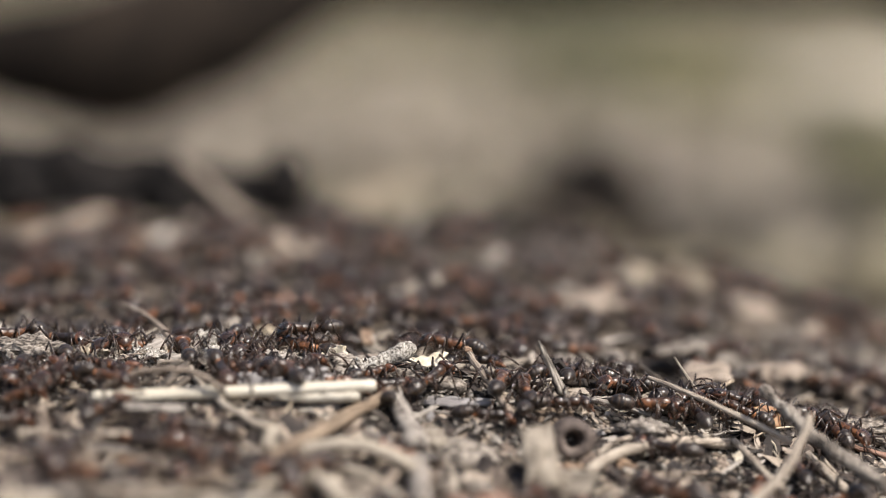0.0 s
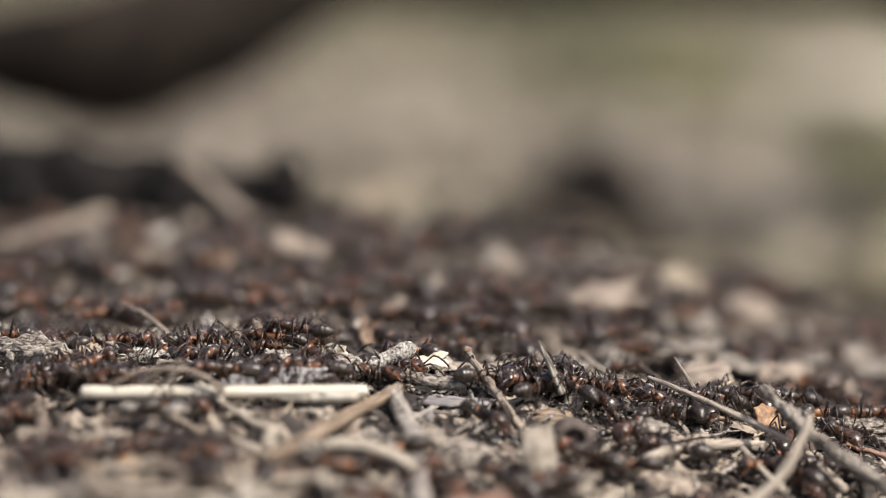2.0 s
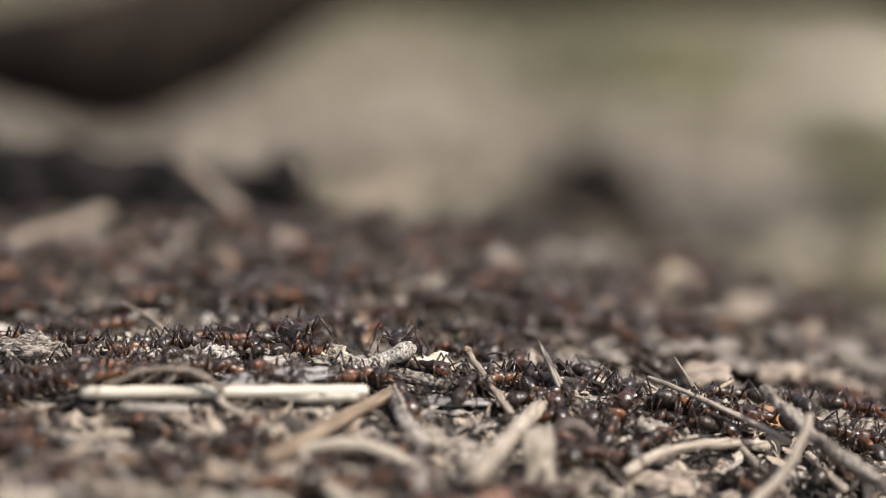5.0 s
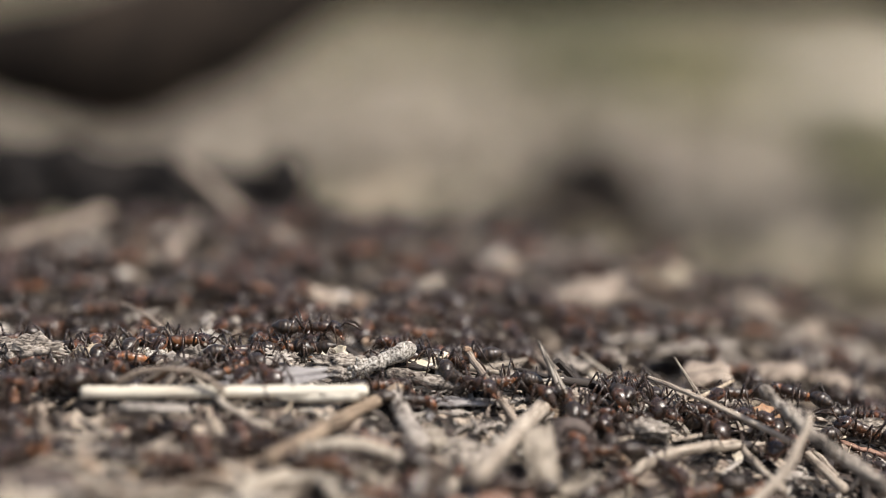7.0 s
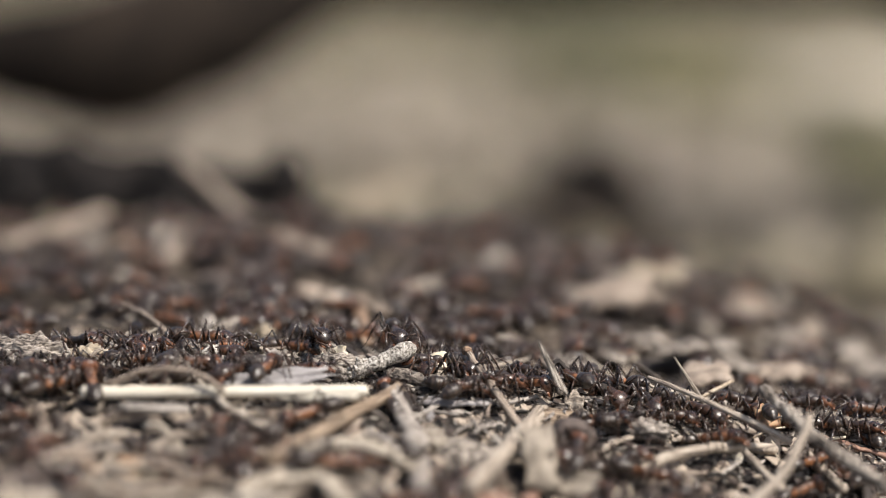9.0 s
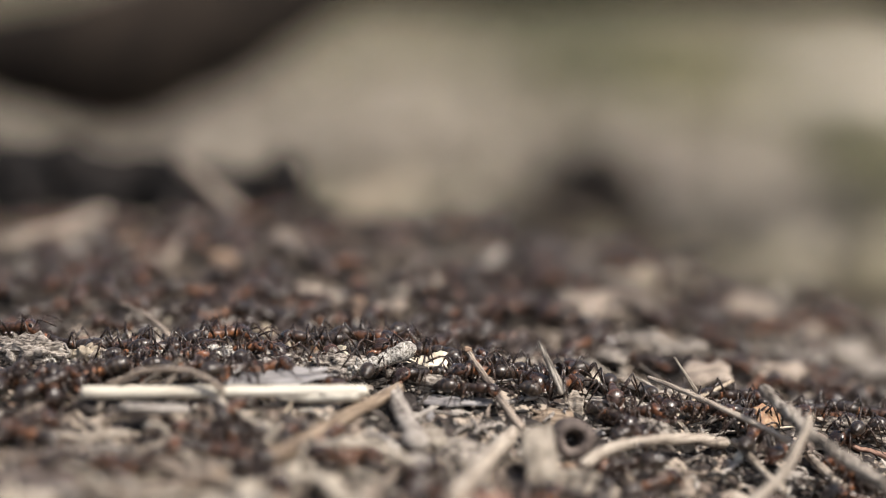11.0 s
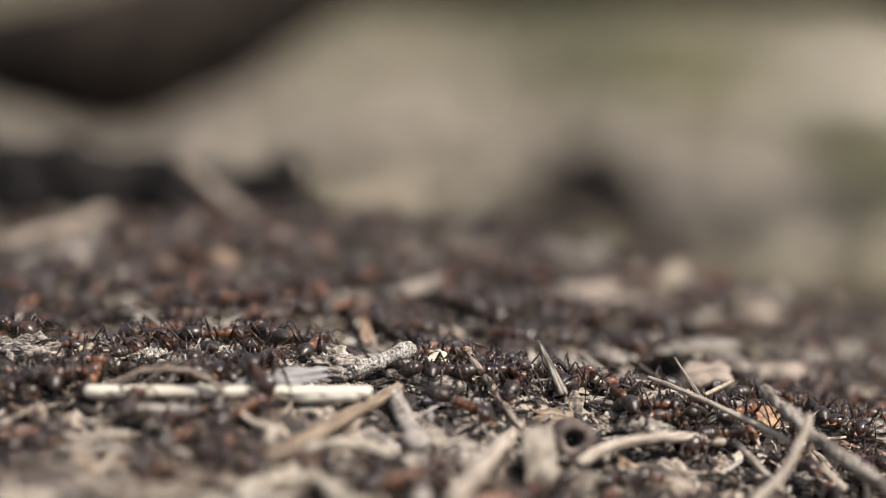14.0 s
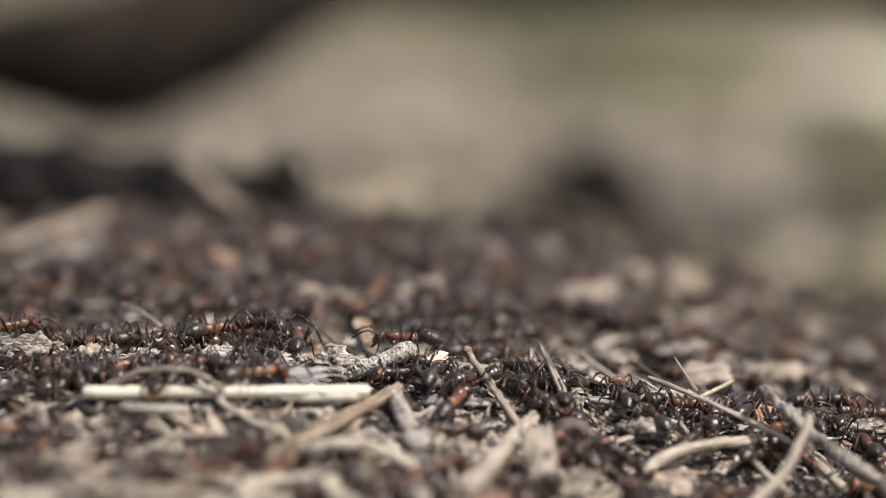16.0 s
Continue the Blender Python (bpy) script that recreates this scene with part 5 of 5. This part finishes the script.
def motions():
    seed = 0
    for actor, places in zip(ants, (
            [(0, -49.5, 4.5, 180, 1.5), (1, -49.6, 4.5, 180, 1.9), (2, -50.6, 4.5, 180, 1.5), (3, -51.5, 4.5, 190, 1.4), (4, -51.0, 4.5, 185, 1.3), (6.5, -49.0, 4.5, 200, 1.2), (8, -49.9, 4.5, 205, 0.7), (9, -51.4, 4.5, 200, 0.6), (11.5, -48.8, 4.5, 0, 2.3), (12.5, -48.8, 4.5, 150, 1.8), (13.5, -49.6, 4.5, 220, 1.9), (14.5, -48.1, 4.5, 0, 2.6), (15.3, -48.7, 4.5, 5, 2.1), (16, -49.3, 4.5, 0, 2.4)],
            [(0, -43.5, 4.5, 5, 0.7), (1, -44.4, 4.5, 10, 1.0), (2, -46.2, 4.5, -20, 0.7), (3, -43.5, 4.5, -65, 0.6), (4, -42.5, 4.5, 0, 0.6), (6.5, -43.5, 4.5, 20, 0.2), (8, -44.7, 0.5, -30, 0), (9, -41.7, 4.5, 5, 0.3), (11.5, -44.0, 4.5, 180, 0), (12.5, -43.6, 4.0, 205, 0), (13.5, -43.3, 4.5, 100, 0.1), (14.5, -43.3, 4.5, 90, 0.1), (15.3, -42.7, 4.5, 180, 0.2), (16, -42.5, 4.5, 200, 0.2)],
            [(0, -36.8, 4.5, -70, 0.7), (1, -38.8, 4.5, -80, 0.7), (2, -38.2, 4.5, 0, 0.4), (3, -34.1, 3.0, -30, 0), (4, -34.9, 1.5, -10, 0), (6.5, -39.1, 2.0, 95, 0), (8, -41.1, 4.5, 180, 0.7), (9, -35.8, 3.0, -60, 0), (11.5, -36.5, 1.5, 0, 0), (12.5, -38.5, 4.5, 30, 0), (13.5, -36.9, 4.5, -80, 0.2), (14.5, -35.3, 2.0, 20, 0), (15.3, -35.1, 3.0, 60, 0), (16, -39.6, 4.5, 0, 0.5)],
            [(0, -29.4, 1.5, 95, 0), (1, -29.9, 1.5, 10, 0), (2, -28.1, 4.5, 20, 0.4), (3, -29.4, 4.5, -40, 0), (4, -29.7, 4.5, 0, 0.2), (6.5, -33.8, 4.5, 15, 0.4), (8, -35.9, 4.5, 180, 0.7), (9, -31.9, 0.5, -150, 0), (11.5, -32.5, 0.5, -90, 0), (12.5, -31.4, 4.5, 180, 0.4), (13.5, -33.8, 4.5, -75, 1.2), (14.5, -33.4, 4.5, 0, 0.9), (15.3, -32.5, 4.0, 30, 0), (16, -33.8, 4.5, 5, 0.7)],
            [(0, -24.5, 4.5, -90, 1.0), (1, -24.5, 4.5, -90, 0.7), (1.5, -26.4, 4.5, -115, 0.8), (2, -28.0, 4.5, -130, 0.5), (3, -26.7, 4.5, 180, 1.2), (4, -28.0, 4.5, 15, 0.7), (6.5, -29.9, 3.0, -10, 0), (8, -28.9, 4.5, 0, 1.1), (9, -27.3, 4.5, 0, 0.8), (11.5, -24.7, 4.5, 0, 1.2), (12.5, -24.2, 4.5, 0, 1.1), (13.5, -24.5, 4.5, 0, 1.3), (14.5, -27.3, 4.5, -20, 1.2), (15.3, -27.1, 4.5, -45, 0.6), (16, -26.3, 4.5, 60, 1.7)],
            [(0, -23.0, 1.5, -90, 0), (1, -25.5, 0.5, -115, 0), (2, -25.1, 0.0, -140, 0), (3, -25.9, 1.5, 170, 0), (4, -24.7, 4.5, 30, 0), (6.5, -22.6, 0.0, 0, 0), (8, -23.8, 0.5, 170, 0), (9, -25.7, 0.5, -40, 0), (11.5, -28.0, 3.0, -60, 0), (12.5, -22.3, 0.0, -20, 0), (13.5, -28.8, 1.5, 150, 0), (14.5, -29.2, 2.5, 170, 0), (15.3, -25.2, 4.5, 10, 0), (16, -28.6, 4.5, 0, 0.3)],
            [(0, -15.7, 4.5, 180, 2.0), (1, -15.8, 4.5, 180, 2.2), (2, -17.2, 4.5, 180, 2.1), (3, -17.2, 4.5, 180, 2.1), (4, -16.6, 4.5, 185, 1.9), (6.5, -15.1, 4.5, 0, 2.3), (8, -14.6, 4.5, -75, 2.2), (9, -15.0, 4.5, -70, 1.6), (11.5, -15.8, 4.5, 175, 0.8), (12.5, -17.1, 4.5, 180, 0.7), (13.5, -18.1, 4.5, 180, 1.4), (14.5, -21.6, 4.5, 20, 1.7), (15.3, -19.3, 4.5, 10, 2.4), (16, -20.3, 4.5, -60, 2.4)],
            [(0, -16.1, 4.0, 180, 0), (0.5, -16.8, 4.5, 180, 0), (1, -17.4, 4.5, 180, 0.6), (1.5, -18.9, 4.5, 180, 1.0), (2, -20.0, 4.5, 180, 1.0), (3, -22.8, 4.5, 180, 1.2), (4, -25.8, 4.5, 180, 0.7), (6.5, -19.6, 4.5, 180, 0.4), (8, -17.9, 4.5, 180, 0.6), (9, -17.1, 4.5, 5, 0), (11.5, -20.2, 2.5, -60, 0), (12.5, -13.1, 4.5, 155, 0.1), (13.5, -15.5, 4.5, 160, 0.3), (14.5, -14.5, 4.5, 10, 0.2), (15.3, -15.8, 4.5, 175, 0.3), (16, -16.8, 4.5, 120, 0.9)],
            [(0, 0.4, 4.5, 180, 1.6), (1, -0.9, 4.5, 170, 1.2), (2, -4.1, 4.5, 150, 0.5), (3, -7.3, 4.5, 20, 1.6), (3.5, -6.1, 4.5, 0, 2.2), (4, -5.8, 4.5, -10, 2.3), (6.5, -3.8, 4.5, 190, 0.7), (8, -8.0, 4.5, 95, 0.8), (9, -5.4, 4.5, -80, 2.3), (11.5, -9.0, 4.5, 0, 1.5), (12.5, -4.0, 4.5, -5, 1.9), (13.5, -2.7, 4.5, 95, 0.6), (14.5, 1.0, 3.5, 0, 0), (15.3, 2.0, 1.0, -90, 0), (16, -4.7, 4.5, 180, 1.9)],
            [(0, -5.9, -5.5, 0, 0), (1, -8.2, -3.0, 30, 0), (2, -5.4, -0.5, 0, 0), (3, -1.6, -2.0, 0, 0), (4, -0.9, -1.5, 10, 0), (6.5, -4.0, 1.5, 200, 0), (8, -4.6, 2.5, 80, 0), (9, -1.5, 1.0, 180, 0), (11.5, -4.0, 4.5, 190, 0.7), (12.5, -2.9, -2.5, -70, 0), (13.5, -0.8, -0.5, 10, 0), (14.5, 0.1, -2.5, -30, 0), (15.3, -2.4, -6.0, -60, 0), (16, -0.8, -1.5, 60, 0)],
            [(0, 15.6, 4.0, 180, 0), (1, 14.0, 4.0, 180, 0), (2, 11.7, 4.5, 175, 0.1), (3, 10.4, 4.5, 170, 0.1), (4, 7.7, -0.5, 180, 0), (6.5, 6.7, -2.5, 180, 0), (8, 6.1, -2.5, 160, 0), (9, 6.1, -2.5, 10, 0), (11.5, 9.6, 0.0, -90, 0), (12.5, 8.1, -2.0, 100, 0), (13.5, 8.4, -2.0, 95, 0), (14.5, 8.3, -2.0, 30, 0), (15.3, 7.6, -3.5, 10, 0), (16, 10.9, -1.5, 0, 0)],
            [(0, 8.9, -3.0, 95, 0), (1, 8.6, -2.5, 180, 0), (2, 8.6, -1.5, -160, 0), (3, 9.3, -2.0, -60, 0), (4, 12.3, -4.5, -20, 0), (6.5, 9.6, -3.0, -90, 0), (8, 13.6, -3.5, 40, 0), (9, 9.6, -1.5, -60, 0), (11.5, 13.0, -1.5, 30, 0), (12.5, 15.8, 0.5, 65, 0), (13.5, 15.1, 0.5, 85, 0), (14.5, 15.6, 3.0, 60, 0), (15.3, 14.4, -1.5, 120, 0), (16, 12.8, -2.0, 95, 0)],
            [(0, 20.3, 1.5, 180, 0), (1, 18.0, 0.0, 195, 0), (2, 17.7, -0.5, 0, 0), (3, 21.5, 0.0, 180, 0), (4, 21.3, -1.5, -110, 0), (6.5, 19.2, -1.5, -92, 0), (7, 19.1, -1.5, -90, 0), (8, 18.9, -2.0, -90, 0), (9, 19.2, -1.5, -88, 0), (11.5, 19.0, -1.0, -80, 0), (12.5, 19.3, -0.5, 95, 0), (13.5, 19.2, -1.5, 90, 0), (14.5, 19.9, -1.0, 88, 0), (15.3, 19.9, -1.0, 82, 0), (16, 19.9, -1.0, 80, 0)],
            [(0, 26.2, -1.0, -90, 0), (1, 25.3, -2.0, -100, 0), (2, 25.0, -1.0, -90, 0), (3, 23.9, -2.0, -60, 0), (4, 27.0, -2.0, 95, 0), (6.5, 23.3, -2.0, -90, 0), (8, 24.9, -1.5, -80, 0), (9, 23.6, -2.0, -90, 0), (11.5, 24.3, -2.0, -90, 0), (12.5, 25.5, -2.0, -60, 0), (13.5, 21.9, -3.5, -40, 0), (14.5, 25.6, -2.5, 10, 0), (15.3, 26.2, -2.0, -10, 0), (16, 26.9, -1.5, 0, 0)],
            [(0, 28.3, -3.0, 90, 0), (1, 27.7, -3.5, 90, 0), (2, 28.4, -1.0, 60, 0), (3, 27.3, -0.5, -20, 0), (4, 28.8, -1.0, 0, 0), (6.5, 27.5, -2.5, 5, 0), (8, 28.4, -1.0, -20, 0), (9, 28.5, -2.0, -60, 0), (11.5, 28.1, -2.0, 180, 0), (12.5, 28.5, -0.5, 20, 0), (13.5, 27.2, -4.0, -80, 0), (14.5, 23.2, -4.5, 120, 0), (15.3, 23.7, -4.5, 95, 0), (16, 23.4, -4.5, 90, 0)],
            [(0, 31.9, 4.5, 0, 0), (1, 31.6, 3.5, 0, 0), (1.5, 32.8, 4.5, 0, 0.3), (2, 33.9, 4.5, 0, 0.8), (3, 33.7, 4.5, 180, 0.9), (4, 32.8, 4.5, 180, 0.4), (6.5, 33.5, 4.5, 180, 0.9), (8, 35.2, 4.5, 190, 0), (9, 34.2, 3.5, 170, 0), (11.5, 33.7, 4.5, 0, 0.5), (12.5, 34.8, 4.5, 0, 1.0), (13.5, 36.7, 4.5, 5, 1.1), (14.5, 36.8, 4.5, 5, 1.1), (15.3, 36.7, 4.5, 0, 0.9), (16, 34.2, 3.5, -120, 0)],
            [(0, 39.9, 3.0, 0, 0), (1, 38.4, 1.0, 170, 0), (2, 39.3, 4.5, 180, 1.5), (3, 41.4, 4.5, 0, 0.8), (4, 41.4, 4.5, 5, 0.8), (6.5, 39.5, 4.5, 180, 2.2), (8, 42.0, 4.5, 0, 1.0), (9, 41.5, 4.5, -5, 1.2), (11.5, 43.0, 4.5, 180, 0.8), (12.5, 40.4, 4.5, 180, 1.4), (13.5, 43.3, 4.5, 0, 1.2), (14.5, 41.5, 4.5, 170, 0.8), (15.3, 43.3, 4.5, 10, 2.1), (16, 44.0, 4.5, 0, 2.1)],
            [(0, 46.6, 4.5, 180, 0.3), (1, 48.6, 4.5, 180, 1.2), (2, 48.6, 4.5, 5, 1.5), (3, 48.6, 4.5, 0, 1.5), (4, 47.7, 4.5, 0, 2.6), (6.5, 47.4, 4.5, 10, 0.9), (8, 48.2, 4.5, -60, 0.8), (9, 48.9, 4.5, 185, 2.2), (11.5, 49.2, 4.5, 0, 1.7), (12.5, 44.8, 4.5, 0, 0.3), (13.5, 48.0, 4.5, 0, 1.4), (14.5, 48.6, 4.5, 20, 1.5), (15.3, 47.0, 0.5, 95, 0), (16, 49.2, 4.5, 10, 1.7)],
            [(0, 43.9, -0.5, 90, 0), (2, 43.3, 4.5, 60, 0.3), (4, 47.5, 4.0, 90, 0), (6.5, 50.5, 4.5, 0, 1.4), (8, 47.9, 4.5, -80, 0), (9, 47.3, 4.0, -80, 0), (11.5, 44.1, 4.5, 5, 0.2), (12.5, 49.2, 4.5, 0, 1.7), (13.5, 50.5, 4.5, 180, 1.4), (14.5, 44.7, 0.5, -60, 0), (16, 39.5, 0.0, 180, 0)],
            [(0, -38.4, -3.5, -30, 0), (2, -41.2, -4.0, -100, 0), (4, -42.2, -1.5, 40, 0), (6.5, -38.6, -2.0, 90, 0), (8, -38.0, -4.0, -30, 0), (9, -33.8, -2.0, 0, 0), (11.5, -28.8, -2.0, 10, 0), (12.5, -32.8, -3.0, 180, 0), (14.5, -40.2, -2.0, 200, 0), (16, -45.3, -1.5, 180, 0)],
    )):
        seed += 1
        key_ant(actor, places, True, STEP, seed, 0.45)
    # four that cross before the pale straw
    for n, places in enumerate((
            ((0, -47, -18, 40, 0), (9, -47, -18, 40, 0), (12.0, -43, -18, 20, 0), (12.7, -36, -16, 30, 0.4), (13.2, -33, -16, 70, 0.5), (13.9, -32.8, -15.8, 120, 0.5), (14.6, -37, -21, 200, 0), (16, -39, -22, 200, 0)),
            ((0, -24, -26, 100, 0), (6.5, -25, -25, 60, 0), (10.5, -23, -17.5, 80, 0.2), (11.5, -22, -16, 60, 0.5), (13.9, -21.5, -16, 20, 0.5), (14.6, -18, -21, -30, 0), (16, -12, -22, -20, 0)),
            ((0, -5, -20, 170, 0), (6.5, -6, -20, 150, 0), (8.4, -13, -16, 170, 0.4), (9.6, -16, -16, 190, 0.4), (11, -22, -22, 240, 0), (16, -24, -27, 200, 0)),
            ((0, -36, -16.5, 20, 0.3), (1.4, -33, -16, 10, 0.4), (2.4, -26, -17, -30, 0.2), (4.5, -23, -23, -70, 0), (10, -14, -22, 10, 0), (13, -24, -17, 150, 0.3), (13.8, -26, -16.5, 170, 0.4), (14.5, -30, -22, 220, 0), (16, -34, -23, 220, 0)))):
        key_ant(straw_ants[n], places, True, STEP, 60 + n)
    # three that pile up on the lichen twig
    for n, places in enumerate((
            ((0, -14, 13, 200, 0), (9, -15, 12, 250, 0), (11.2, -13, 3, 250, 0.4), (12.3, -12.6, 1.5, 205, 0.8), (13.2, -15, 6, 130, 0.4), (16, -20, 12, 100, 0)),
            ((0, -2, 15, 30, 0), (10, -4, 12, 200, 0), (11.4, -7, 3, -100, 2.2), (12.3, -6.4, 1.8, -80, 2.9), (13.0, -4, 6, 40, 0.8), (16, 4, 14, 20, 0)),
            ((0, 3, 14, 100, 0), (10.4, 1, 10, 220, 0), (11.4, -3.6, 0.8, 130, 0.8), (12.4, -3.9, 0.4, 110, 1.0), (13.1, 0, 5, 60, 0), (16, 6, 12, 60, 0)))):
        key_ant(pile_ants[n], places, True, STEP, 80 + n)
    # three that cover the husk for a while
    for n, places in enumerate((
            ((0, 20, -28, 150, 0), (1.5, 18, -24, 150, 0.3), (2.1, 14.5, -16.2, 120, 1.5), (4.5, 13.5, -16.2, 100, 1.4), (9.0, 14.5, -16.2, 60, 1.3), (9.8, 19, -25, -20, 0), (14.8, 19, -25, 150, 0), (15.3, 15, -16.2, 120, 1.4), (16, 13.5, -16.2, 100, 1.4)),
            ((0, 8, -27, 20, 0), (1.8, 10, -24, 40, 0), (2.3, 12.2, -17, 30, 1.2), (6.5, 12.8, -17, -10, 1.0), (9.0, 11.5, -17, -60, 1.0), (9.7, 8, -27, -120, 0), (14.9, 8, -27, 40, 0), (15.4, 12, -17, 40, 1.2), (16, 12.5, -17, 20, 1.2)),
            ((0, 24, -20, 170, 0), (3, 17.5, -15, 170, 0.6), (7, 17, -15, 200, 0.8), (9.4, 22, -17, 10, 0), (16, 25, -24, 60, 0)))):
        key_ant(husk_ants[n], places, True, STEP, 90 + n)
    rng = random.Random(19)
    for n, (actor, x, y, x0, x1, y0, y1) in enumerate(line_ants):
        key_ant(actor, wander(x, y, y0, y1, rng, x0, x1, rng.uniform(0, 1.3)), True, STEP, 110 + n)
    for n, (actor, x, y) in enumerate(front_ants):
        key_ant(actor, wander(x, y, -35, -22, rng, -60, 60, rng.uniform(0.2, 1.5)), True, 0.25, 150 + n)
    shifted(straw_piece, [(0, 0.9, 0, 0, -2.2), (0.8, 0.9, 0, 0, -2.2), (1.2, 0.5, 0, 0, -1.6), (1.7, 0, 0, 0, 0), (11, 0, 0, 0, 0), (14, 0.4, 0, 0, 0.4), (16, 0.2, 0, 0, 0)])
    rng = random.Random(11)
    for n, (actor, x, y, x0, y0, y1) in enumerate(crowd):
        key_ant(actor, wander(x, y, y0, y1, rng, x0), -26 < y < 24, 0.25, n)
    shifted(pale_stick, [(0, -4, -2, -6.5, 0), (3.5, -4, -2, -6.5, 0), (4.0, -3, 0, -2.0, -12), (4.3, -1, 0, -0.5, -4), (6.3, 0, 0, 0, 0), (9.2, -0.8, 0, -1.5, 2), (11.3, -2.5, 0, -2.4, 0), (13.2, -2.0, 0, -1.9, 0), (14.2, -2.5, 0, -2.6, 0), (15.0, -1.2, 0, -1.6, 0), (16, -1.0, 0, -1.5, 0)])
    shifted(tan_leaf, [(0, -1.5, 0, -1, 0), (1.5, 1, 0, 0, 4), (3.4, 0.5, 0, 0, 0), (4.3, 0, 6, -4, 10), (6.3, -0.5, 0, 0.6, 0), (8.0, 0, 0, 0.4, 0), (9.2, 4, 2, 0.5, 6), (11.3, -2.5, -2, -1, 4), (12.5, -1, 5, -1, 0), (16, -1, 5, -1, 0)])
    shifted(arched_straw, [(0, 0, 0, 0, 0), (1.0, 3, 0, -0.5, 0), (2.0, 4, 0, -0.3, 0), (4.2, 4, 0, -0.2, 0), (9.2, 5, 0, -0.6, 0), (11.3, -1, -1.5, 0.9, 2), (14, -1, -1.5, 1.0, 2), (15, 6, -0.5, 0.2, 0), (16, 6, 0, 0, 0)])


motions()
